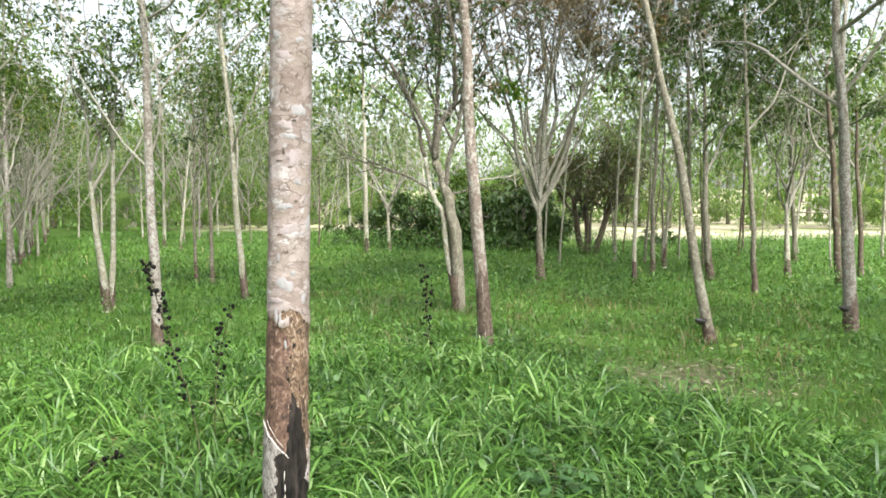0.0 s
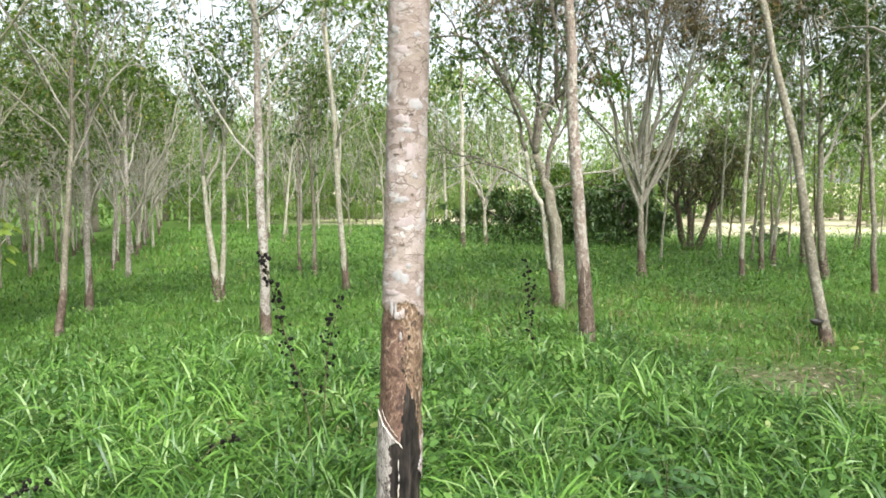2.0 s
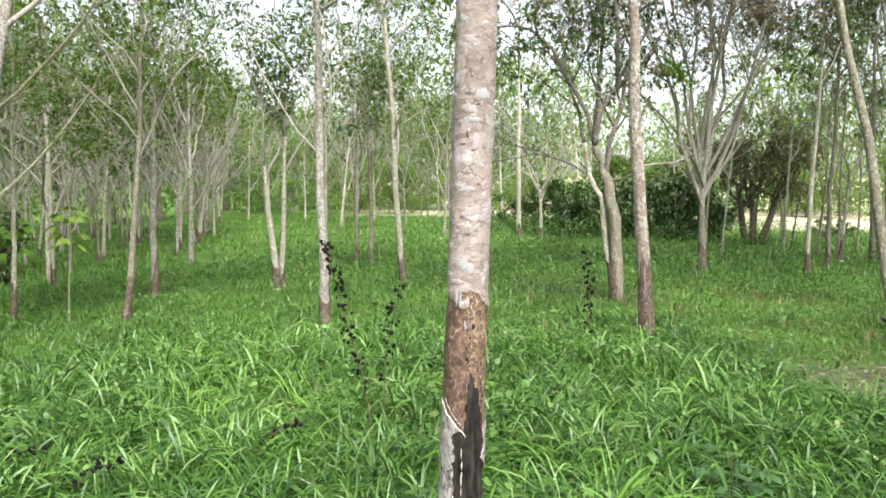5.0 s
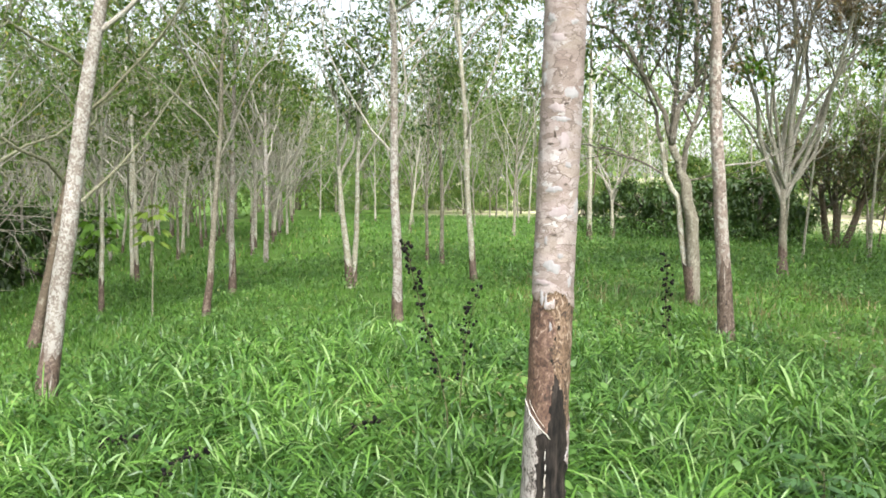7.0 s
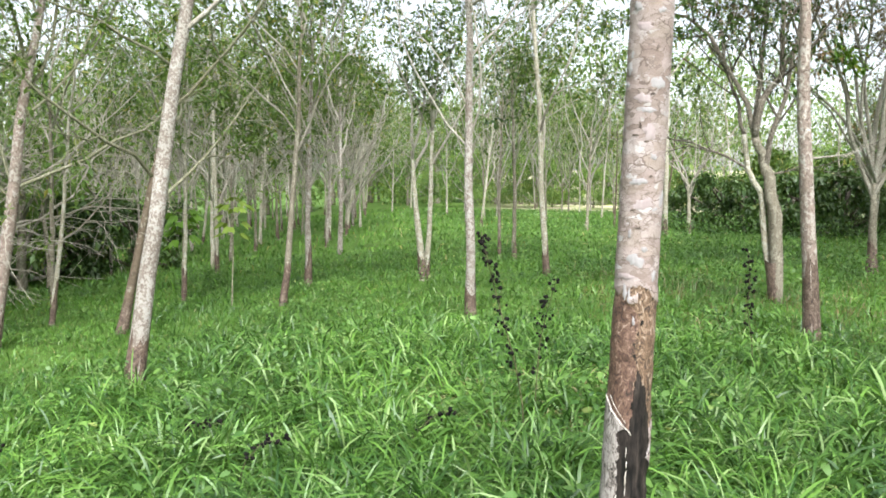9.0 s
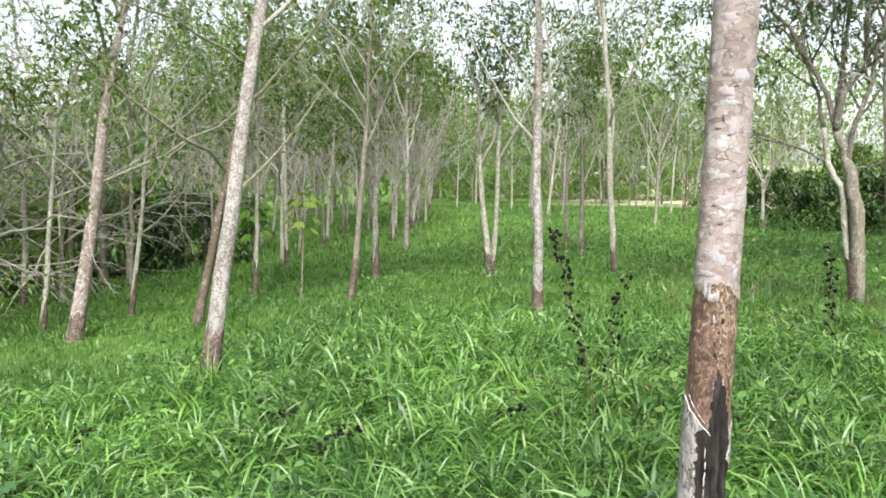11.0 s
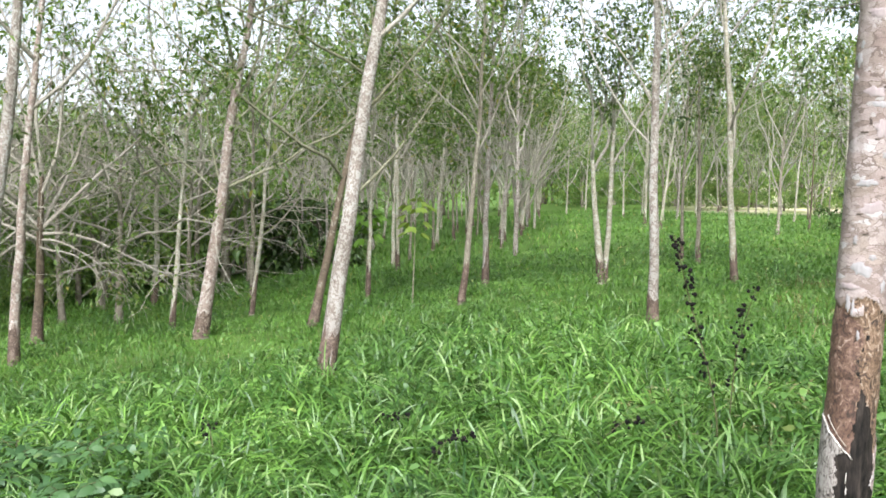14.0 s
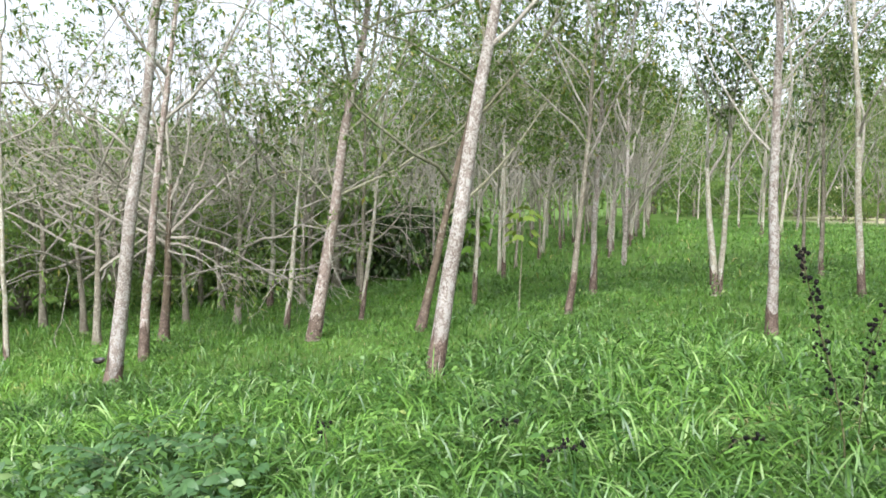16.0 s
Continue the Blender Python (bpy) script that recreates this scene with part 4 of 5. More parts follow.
for k in range(12):
    a, r = radians(-25 + 18 * k / 11 + spot.uniform(-1, 1)), spot.uniform(33, 52)
    x, y = r * math.sin(a), r * math.cos(a)
    ob = copy_thing(spot.choice(models), pose(x, y, ground_z(x, y), spot.uniform(-3, 3), spot.uniform(-3, 3), spot.uniform(0, 360)))
    q = spot.uniform(0.8, 1.05)
    ob.scale = (q, q, q)
tree("rubber_tree", -7.6, 1.0, 0.09, (0.02, 0.05), fork=4.2, height=6.0, limbs=4, bark=BARK_SPECKLED, twig=TWIG_DARK, kids=3, above=3.2, arms=((3.45, 50, 0.05, 3.0, 0.02, 0.12),), label="rubber tree with one long drooping limb")


# ---- the tapped tree by the path ----
def stain_material(name, low, high, rough=0.6, peak=1.6):
    m, n, l, p = material(name)
    co = n.new("ShaderNodeTexCoord")
    mp = put(n, "ShaderNodeMapping", Scale=(40, 40, 7))
    l.new(co.outputs["Object"], mp.inputs["Vector"])
    a = put(n, "ShaderNodeTexNoise", Scale=1.0, Detail=7.0, Roughness=0.7)
    l.new(mp.outputs[0], a.inputs["Vector"])
    c = ramp(n, [(0.4, low), (0.56, high), (0.7, tuple(min(1, v * peak) for v in high))])
    l.new(a.outputs["Fac"], c.inputs[0])
    l.new(c.outputs[0], p.inputs["Base Color"])
    p.inputs["Roughness"].default_value = rough
    p.inputs["Specular IOR Level"].default_value = 0.15
    bump = put(n, "ShaderNodeBump", Strength=0.6, Distance=0.006)
    l.new(a.outputs["Fac"], bump.inputs["Height"])
    l.new(bump.outputs[0], p.inputs["Normal"])
    return m


STAIN_BLACK = stain_material("blackened_bark", (0.005, 0.0045, 0.004), (0.024, 0.019, 0.016), 0.7, 2.6)
STAIN_WHITE = stain_material("dried_latex", (0.36, 0.31, 0.26), (0.66, 0.61, 0.55), 0.5)
PANEL_OLD = panel_material((28, 28, 15), ((0.38, (0.014, 0.009, 0.006)), (0.45, (0.065, 0.036, 0.02)), (0.51, (0.125, 0.074, 0.042)), (0.57, (0.19, 0.125, 0.08)), (0.64, (0.34, 0.28, 0.23))), 8)
PANEL_NEAR = panel_material((21, 21, 15), ((0.36, (0.016, 0.009, 0.006)), (0.44, (0.058, 0.029, 0.019)), (0.52, (0.105, 0.056, 0.037)), (0.59, (0.165, 0.10, 0.07)), (0.68, (0.33, 0.255, 0.21))), 42)
LICHEN_WHITE = stain_material("white_lichen", (0.245, 0.224, 0.221), (0.275, 0.257, 0.256), 0.9, 1.1)
LICHEN_PINK = stain_material("pinkish_bark_scale", (0.265, 0.215, 0.21), (0.30, 0.25, 0.245), 0.9, 1.15)
BARK_NICK = stain_material("dark_bark_nick", (0.06, 0.045, 0.038), (0.13, 0.10, 0.085), 0.9)
BARK_FLAKY = panel_material((30, 30, 12), ((0.41, (0.03, 0.024, 0.02)), (0.46, (0.16, 0.135, 0.118)), (0.53, (0.27, 0.24, 0.22)), (0.68, (0.34, 0.315, 0.30))), 5)


def near_tree():
    x0, y0 = -0.66, 3.14
    base = thing("tapped_rubber_tree", x0, y0, label="near rubber tree with lichened pink-grey bark and a brown tapped panel", category="tree", group="trees of the plantation")
    zb = base.location.z
    sides, face = 132, radians(9)
    hs = np.concatenate([np.linspace(-0.2 + zb, 1.32, 330), np.linspace(1.33, 3.2, 130), np.linspace(3.25, 6.5, 30)])
    phi = np.linspace(-math.pi, math.pi, sides, endpoint=False)
    H, F = np.meshgrid(hs, phi, indexing="ij")
    X = np.where(np.abs(F) < math.pi / 2, np.sin(F), np.sign(F) * (2 - np.abs(np.sin(F))))

    def rough(freq, seed, h=H, f=F):
        g = np.zeros(h.shape)
        for i in range(h.shape[0]):
            for j in range(h.shape[1]):
                g[i, j] = noise.noise((math.cos(f[i, j]) * freq * 0.09 + seed, math.sin(f[i, j]) * freq * 0.09, h[i, j] * freq))
        return g

    n1, n2 = rough(9, 3.0), rough(30, 8.0)
    E = 0.02 * n1 + 0.018 * n2
    Xn = X + 0.16 * n1 + 0.2 * n2

    def cut_line(a):
        return np.interp(a, [-1.6, -1.0, -0.74, -0.33, 0.05, 0.25], [0.83, 0.735, 0.685, 0.640, 0.605, 0.585])

    left_top = np.interp(Xn, [-1.4, -1, -0.05, 0.1], [1.21, 1.175, 1.10, 1.07]) + E
    left_low = cut_line(X) + 0.2 * E
    right_top = np.interp(Xn, [-1.4, -1.0, -0.35, 0.05, 0.5, 1.0, 1.4], [1.12, 1.155, 1.19, 1.20, 1.185, 1.12, 1.03]) + 0.9 * E
    left = (X > -1.55) & (Xn < 0.08) & (H < left_top) & (H > left_low)
    streaks = (n2 > 0.16) & (np.abs(X + 0.42) < 0.5) & (H > 1.10)
    right = ((Xn > -0.18) | ((H > left_top) & (X > -1.3))) & ~streaks & (X < 1.5) & (H < right_top) & (H > np.interp(X, [0, 0.6, 1.0, 1.4], [0.6, 0.6, 0.62, 0.9]) + 3 * E) & ~left
    wedge_l = np.interp(H, [0.2, 0.37, 0.52, 0.60, 0.64, 0.86], [-0.45, -0.5, -0.5, -0.45, 0.05, 0.12])
    wedge_r = np.interp(H, [0.2, 0.37, 0.47, 0.56, 0.7, 0.78, 0.83, 0.86], [1.2, 1.08, 1.0, 0.92, 0.78, 0.6, 0.4, 0.15])
    black = (Xn > wedge_l) & (Xn < wedge_r) & (H < 0.9) & ~left
    crack = (np.abs(X - 0.2 + 0.2 * n1) < 0.03 + 0.22 * n2) & (H < 1.06) & (H > 0.8)
    chips = (n2 > 0.22) & (H < 0.52) & (X < -0.4)
    black = (black | crack) & ~chips
    flaky = (H < left_low) & (X > -1.6) & ((Xn < wedge_l) | chips) & ~black
    kind = np.where(black, 3, np.where(left, 1, np.where(right, 2, np.where(flaky, 4, 0))))
    soft = ((kind == 1) | (kind == 2) | (kind == 3)).astype(float)
    for _ in range(2):
        soft = (soft + np.roll(soft, 1, 0) + np.roll(soft, -1, 0) + np.roll(soft, 1, 1) + np.roll(soft, -1, 1)) / 5
    taper = np.interp(hs, [-0.3, 0.1, 0.4, 1.1, 1.22, 3, 6.5], [0.125, 0.104, 0.096, 0.092, 0.085, 0.083, 0.05])[:, None]
    R = taper + 0.0035 * n1 + 0.0022 * n2 - 0.006 * soft
    ang = face + F
    vx = R * np.sin(ang) + 0.03 * (H - 0.4)
    vy = -R * np.cos(ang) + 0.004 * (H - 0.4)
    V = np.stack([vx, vy, H - zb], -1)
    for k, name, mat, label in ((0, "trunk", BARK_NEAR, ""), (1, "tapping_panel", PANEL_NEAR, "red-brown tapped bark with a slanting lower edge"), (2, "healed_panel", PANEL_OLD, "yellow-brown healed bark"),
                                (3, "black_stain", STAIN_BLACK, "black streak running down the bark"), (4, "flaky_bark", BARK_FLAKY, "flaking whitish bark under the cut")):
        ii, jj = np.nonzero(kind[:-1] == k)
        ids = lambda i, j: i * sides + (j % sides)
        quads = np.stack([ids(ii, jj), ids(ii, jj + 1), ids(ii + 1, jj + 1), ids(ii + 1, jj)], -1)
        used, inv = np.unique(quads, return_inverse=True)
        q = inv.reshape(quads.shape)
        me = fast_mesh(name, V.reshape(-1, 3)[used], np.concatenate([q[:, [0, 1, 2]], q[:, [0, 2, 3]]]), mat)
        part(name, me, mat, base, label)

    def on_bark(xf, h, out=0.0):
        f = math.asin(max(-1, min(1, xf)))
        r = float(np.interp(h, hs, taper[:, 0])) + out
        return (r * math.sin(face + f) + 0.03 * (h - 0.4), -r * math.cos(face + f) + 0.004 * (h - 0.4), h - zb)

    cut = Shape()
    cut.tube([on_bark(a, float(cut_line(a)) + rng.normal(0, 0.002), -0.001) for a in np.linspace(-1, 0.15, 26)], rng.uniform(0.0008, 0.003, 26), sides=5)
    cut.tube([on_bark(a, float(cut_line(a)) + 0.022 + 0.02 * a * a, -0.005) for a in np.linspace(-0.85, -0.1, 16)], rng.uniform(0.0004, 0.0016, 16), sides=5)
    part("tapping_cut", cut, STAIN_WHITE, base, "pale slanting knife cut")
    for a, h0, h1, w in ((-0.02, 0.545, 0.50, 0.0018), (0.0, 0.49, 0.455, 0.0022), (0.0, 0.445, 0.385, 0.005), (0.01, 0.38, 0.34, 0.002), (-0.35, 0.34, 0.28, 0.005), (-0.28, 0.30, 0.2, 0.003)):
        drip, k = Shape(), 7
        drip.tube([on_bark(a + rng.normal(0, 0.012), h0 + (h1 - h0) * i / k, -0.001) for i in range(k + 1)], w * np.clip(np.sin(np.linspace(0.25, 2.9, k + 1)), 0.2, 1) * rng.uniform(0.6, 1.2, k + 1), sides=5)
        part("latex_drip", drip, STAIN_WHITE, base, "dried white latex run")
    def scale_on_bark(name, a, h, wide, tall, mat, label):
        """A thin lobed scale that clings to the round of the trunk."""
        k, rings = 26, 3
        th = np.linspace(0, 2 * math.pi, k, endpoint=False)
        edge = 1 + 0.22 * np.sin(2 * th + rng.uniform(0, 6)) + 0.16 * np.sin(5 * th + rng.uniform(0, 6)) + rng.normal(0, 0.08, k)
        r = float(np.interp(h, hs, taper[:, 0]))
        f0 = math.asin(a)

        def at(u, w, out):
            f, hh = f0 + u * wide / 2 / r, h + w * tall / 2
            rr = float(np.interp(hh, hs, taper[:, 0])) + out
            return (rr * math.sin(face + f) + 0.03 * (hh - 0.4), -rr * math.cos(face + f) + 0.004 * (hh - 0.4), hh - zb)

        verts = [at(0, 0, 0.0028)]
        for q in range(1, rings + 1):
            g = q / rings
            verts += [at(g * e * math.cos(b), g * e * math.sin(b), 0.0025 if q < rings else 0.0005) for e, b in zip(edge, th)]
        faces = [(0, 1 + j, 1 + (j + 1) % k) for j in range(k)]
        faces += [(1 + q * k + j, 1 + (q + 1) * k + j, 1 + (q + 1) * k + (j + 1) % k, 1 + q * k + (j + 1) % k) for q in range(rings - 1) for j in range(k)]
        patch = Shape()
        patch.add(verts, faces)
        part(name, patch, mat, base, label)

    for a, h, wide, tall in ((-0.2, 1.61, 0.058, 0.03), (-0.12, 1.30, 0.062, 0.05), (-0.76, 2.10, 0.024, 0.034), (-0.85, 2.05, 0.034, 0.046), (-0.9, 1.985, 0.024, 0.024), (0.44, 1.985, 0.05, 0.052),
                             (0.9, 1.54, 0.04, 0.06), (-0.66, 2.28, 0.034, 0.036), (0.05, 1.885, 0.05, 0.024), (-0.45, 1.405, 0.018, 0.028), (0.25, 1.345, 0.03, 0.018), (0.42, 1.705, 0.022, 0.026),
                             (0.42, 2.26, 0.028, 0.022), (-0.5, 1.175, 0.016, 0.062), (-0.32, 1.16, 0.012, 0.05), (-0.05, 1.06, 0.012, 0.03), (0.75, 1.24, 0.02, 0.05), (0.6, 1.50, 0.03, 0.02)):
        scale_on_bark("lichen_patch", a, h, wide, tall, LICHEN_WHITE, "whitish lichen scale")
    for a, h, wide, tall in ((-0.55, 1.235, 0.06, 0.028), (-0.2, 1.93, 0.06, 0.04), (0.1, 1.52, 0.07, 0.05), (0.2, 1.80, 0.05, 0.05), (-0.3, 2.2, 0.07, 0.03)):
        scale_on_bark("bark_scale", a, h, wide, tall, LICHEN_PINK, "smooth pinkish plate of bark")
    for a, h, wide, tall in ((-0.25, 1.825, 0.008, 0.028), (-0.45, 1.79, 0.02, 0.010), (0.05, 1.765, 0.016, 0.010), (0.2, 1.945, 0.018, 0.012), (-0.1, 1.43, 0.02, 0.009), (0.35, 1.63, 0.012, 0.012), (-0.35, 1.50, 0.02, 0.008), (0.3, 2.12, 0.010, 0.018)):
        scale_on_bark("bark_nick", a, h, wide, tall, BARK_NICK, "small dark nick in the bark")
    line = np.array([(0.03 * (h - 0.4), 0.004 * (h - 0.4), h - zb) for h in np.linspace(0, 6.5, 20)])
    tips = []
    for k in range(5):
        limb = Shape()
        p, _ = along(line, 0.72 + 0.06 * k)
        a = radians(40 + 137 * k)
        fork_out(limb, tips, p, np.array([math.sin(a), math.cos(a), 1.0]), 3.0, 0.04, 2, 4, 0.5)
        part("limb", limb, TWIG_PALE, base)
    droop = Shape()
    sprig = np.array([(0.10, 0.02, 3.55), (0.55, 0.30, 3.62), (0.80, 0.55, 3.30), (0.70, 0.62, 2.92), (0.50, 0.60, 2.70), (0.28, 0.52, 2.62)]) - np.array([0, 0, zb])
    droop.tube(sprig, [0.014, 0.011, 0.009, 0.007, 0.005, 0.003], sides=6)
    for k in range(7):
        p, d = along(sprig, 0.55 + 0.06 * k)
        twig = grow(p, side_way(d, 0.9) + np.array([0, 0, -0.2]), 0.3, 3, 0.1, -0.2)
        droop.tube(twig, [0.004, 0.003, 0.002, 0.0015], sides=4)
        if p[2] + zb > 2.74:
            tips.append(twig)
    part("limb", droop, TWIG_PALE, base, "thin drooping branch")
    part("crown", crown_mesh(tips, 7, 0.085, LEAF_RUBBER), LEAF_RUBBER, base)


near_tree()


# ---- latex cups ----
CUP, cup_n, cup_l, cup_p = material("dark_cup")
cup_noise = put(cup_n, "ShaderNodeTexNoise", Scale=40.0, Detail=4.0)
cup_ramp = ramp(cup_n, [(0.35, (0.012, 0.011, 0.010)), (0.7, (0.05, 0.045, 0.04))])
cup_l.new(cup_noise.outputs["Fac"], cup_ramp.inputs[0])
cup_l.new(cup_ramp.outputs[0], cup_p.inputs["Base Color"])
cup_p.inputs["Roughness"].default_value = 0.5
WIRE, _, _, wire_p = material("rusty_wire")
wire_p.inputs["Base Color"].default_value, wire_p.inputs["Roughness"].default_value, wire_p.inputs["Metallic"].default_value = (0.10, 0.07, 0.05, 1), 0.7, 0.6


def latex_cup(x, y, h, turn, label):
    """A bowl in a wire ring, hung on a trunk."""
    z = ground_z(x, y) + h
    base = thing("latex_cup", x, y, z, label, "cup", "latex cups")
    prof = [(0.0, 0.0), (0.03, 0.003), (0.055, 0.02), (0.07, 0.05), (0.075, 0.065), (0.071, 0.066), (0.064, 0.05), (0.05, 0.026), (0.0, 0.012)]
    bowl = Shape()
    k = 20
    verts = [(r * math.cos(2 * math.pi * j / k), r * math.sin(2 * math.pi * j / k), zz) for r, zz in prof for j in range(k)]
    bowl.add(verts, [(i * k + j, i * k + (j + 1) % k, (i + 1) * k + (j + 1) % k, (i + 1) * k + j) for i in range(len(prof) - 1) for j in range(k)])
    part("bowl", bowl, CUP, base)
    ring = Shape()
    ring.tube([(0.078 * math.cos(a), 0.078 * math.sin(a), 0.045) for a in np.linspace(0, 2 * math.pi, 25)], [0.0025] * 25, sides=5, cap=False)
    ring.tube([(0.078 * math.cos(turn), 0.078 * math.sin(turn), 0.045), (0.15 * math.cos(turn), 0.15 * math.sin(turn), 0.07), (0.17 * math.cos(turn), 0.17 * math.sin(turn), 0.11)], [0.0025] * 3, sides=5)
    part("wire_holder", ring, WIRE, base, "thin wire ring")


latex_cup(3.10, 9.24, 0.24, 0.2, "dark latex cup wired to the leaning tree")
latex_cup(5.28, 10.1, 0.27, 0.4, "dark latex cup wired to a speckled trunk")
latex_cup(-9.78, 4.09, 0.26, 1.2, "dark latex cup wired low on a trunk")


LEAF_SEEDLING = leaf_material("seedling_leaf", (0.04, 0.10, 0.035), (0.085, 0.17, 0.062), (0.15, 0.23, 0.085), 0.1, 0.3, 0.5)


# ---- dry seed stalks ----
SEED = stain_material("black_seed", (0.003, 0.003, 0.003), (0.010, 0.008, 0.007), 0.9)
STALK = stain_material("dry_stalk", (0.03, 0.032, 0.016), (0.10, 0.10, 0.045), 0.8)


def seed_stalk(x, y, pts, r, heads, label, size=0.02):
    """A thin weed stem with clusters of round black seed heads along its upper part."""
    base = thing("seed_stalk", x, y, label=label, category="plant", group="dry weeds")
    curve = []
    p = [np.array(q, float) for q in pts]
    for a, b in zip(p[:-1], p[1:]):
        curve += [a + (b - a) * t for t in np.linspace(0, 1, 6, endpoint=False)]
    curve.append(p[-1])
    curve = np.array(curve)
    for c in range(1, len(curve) - 1):
        curve[c] = (curve[c - 1] + 2 * curve[c] + curve[c + 1]) / 4
    stem = Shape()
    stem.tube(curve, np.linspace(r, r * 0.5, len(curve)), sides=6)
    part("stem", stem, STALK, base)
    for k in range(heads):
        s = 0.3 + 0.7 * ((k + rng.random()) / heads) ** 0.8
        c, _ = along(curve, min(s, 0.999))
        a = rng.uniform(0, 2 * math.pi)
        end = c + np.array([math.cos(a), math.sin(a), rng.uniform(-0.2, 0.5)]) * rng.uniform(0.015, 0.05)
        head = Shape()
        head.tube([c, end], [r * 0.4, r * 0.3], sides=4, cap=False)
        for _ in range(rng.integers(1, 4)):
            q = end + rng.standard_normal(3) * 0.012
            sz = size * rng.uniform(0.36, 0.66)
            rings = [(-1, 0.3), (-0.5, 0.85), (0.1, 1.0), (0.6, 0.75), (1, 0.2)]
            head.tube([q + np.array([0, 0, a * sz]) for a, _ in rings], [b * sz for _, b in rings], sides=7, lump=0.12)
        part("seed_head", head, SEED, base)


seed_stalk(-1.56, 4.69, [(0.06, 0, 0), (0.04, 0, 0.35), (-0.02, 0, 0.64), (-0.10, -0.02, 0.92), (-0.17, -0.03, 1.18), (-0.24, -0.03, 1.45)], 0.006, 36, "tall dry weed stalk with black seed heads", 0.022)
seed_stalk(-1.50, 5.05, [(-0.04, 0, 0), (-0.02, 0, 0.4), (0.0, 0, 0.68), (0.04, 0.02, 0.88), (0.10, 0.03, 1.10)], 0.0045, 20, "short dry weed stalk with black seed heads", 0.022)
seed_stalk(-0.14, 7.5, [(0.04, 0, 0), (0.02, 0, 0.3), (-0.03, 0, 0.6), (-0.02, 0, 0.85), (-0.04, 0, 1.12)], 0.006, 22, "thin weed stalk with small dark seed heads", 0.026)


for x, y, dx, dy, n in ((-3.05, 3.75, 0.25, 0.1, 14), (-3.9, 4.2, 0.5, -0.1, 10), (-2.2, 4.35, 0.3, 0.15, 8), (-4.6, 3.4, -0.2, 0.1, 7)):
    seed_stalk(x, y, [(0, 0, 0.05), (0.2 * dx, 0.2 * dy, 0.22), (0.6 * dx, 0.6 * dy, 0.34), (dx, dy, 0.36)], 0.004, n, "bent weed stalk with black seed heads low in the grass", 0.022)


def one_leaf(name, at, way, length, broad, mat, parent):
    v, t = leaflets(np.array([at]), np.array([way]), np.array([length]), np.array([length * broad]), 0.12, 0.22, oval=True)
    return part(name, fast_mesh(name, v, t, mat, smooth=False), mat, parent)


# ---- seedlings with feathered leaves ----
def feather_seedling(x, y, fronds, reach, label):
    base = thing("feather_leaved_seedling", x, y, label=label, category="plant", group="seedlings in the grass")
    stem = Shape()
    stem.tube([(0, 0, -0.02), (0.01, 0, 0.16), (0.0, 0.01, 0.32)], [0.006, 0.005, 0.003], sides=6)
    part("stem", stem, STALK, base)
    for k in range(fronds):
        a = 2.4 * k + rng.uniform(-0.3, 0.3)
        d = np.array([math.cos(a), math.sin(a), rng.uniform(0.35, 0.9)])
        start = np.array([0, 0, 0.16 + 0.16 * k / fronds])
        rib = grow(start, d, reach * rng.uniform(0.8, 1.15), 7, 0.05, -0.9)
        stalk = Shape()
        stalk.tube(rib, np.linspace(0.003, 0.0015, len(rib)), sides=4)
        frond = part("frond", stalk, STALK, base)
        for s in np.linspace(0.25, 0.98, 6):
            p, t = along(rib, s)
            across = unit(np.cross(t, np.array([0, 0, 1.0])))
            for sign in (-1, 1):
                one_leaf("leaflet", p, sign * across + 0.55 * t + np.array([0, 0, rng.uniform(-0.25, 0.1)]), reach * rng.uniform(0.28, 0.40), 0.44, LEAF_SEEDLING, frond)
        one_leaf("leaflet", rib[-1], rib[-1] - rib[-2], reach * 0.34, 0.42, LEAF_SEEDLING, frond)


for x, y, n, reach in ((-3.55, 1.55, 5, 0.34), (-4.5, 1.7, 6, 0.34), (-4.6, 2.3, 6, 0.3), (-5.4, 2.2, 8, 0.34), (-5.9, 2.7, 8, 0.32), (-2.95, 2.6, 7, 0.28), (-5.3, 2.9, 7, 0.28), (-3.7, 2.1, 7, 0.3), (0.6, 4.1, 7, 0.22), (0.15, 3.3, 6, 0.24)):
    feather_seedling(x, y, n, reach, "blue-green seedling with feathered leaves in tall grass")


# ---- saplings with large leaves ----
def sapling(x, y, h, spread, leaf, count, label, lean=0.05):
    base = thing("sapling", x, y, label=label, category="plant", group="saplings")
    stem = Shape()
    line = trunk_line(h, (lean, 0), (0, 0), steps=8, wob=0.01)
    stem.tube(line, np.linspace(0.018, 0.006, 8), sides=6)
    part("stem", stem, TWIG_GREEN, base)
    for k in range(count):
        s = 1.0 - 0.35 * (k / count) ** 1.5
        p, _ = along(line, min(s, 0.995))
        a = 2.4 * k + rng.uniform(-0.3, 0.3)
        d = np.array([math.cos(a), math.sin(a), rng.uniform(-0.25, 0.55)])
        end = p + unit(d) * spread * rng.uniform(0.45, 0.8)
        frond = Shape()
        frond.tube([p, (p + end) / 2 + np.array([0, 0, 0.03]), end], [0.004, 0.003, 0.003], sides=4)
        leaf_ob = part("leaf", frond, TWIG_GREEN, base)
        for b in np.linspace(-1.3, 1.3, 5):
            one_leaf("leaflet", end, unit(d) * 0.8 + np.array([math.cos(a + b), math.sin(a + b), -0.75]), spread * rng.uniform(0.55, 0.85), 0.46, leaf, leaf_ob)


sapling(-9.75, 11.3, 1.62, 0.29, LEAF_SAPLING, 18, "green sapling with large drooping leaves")
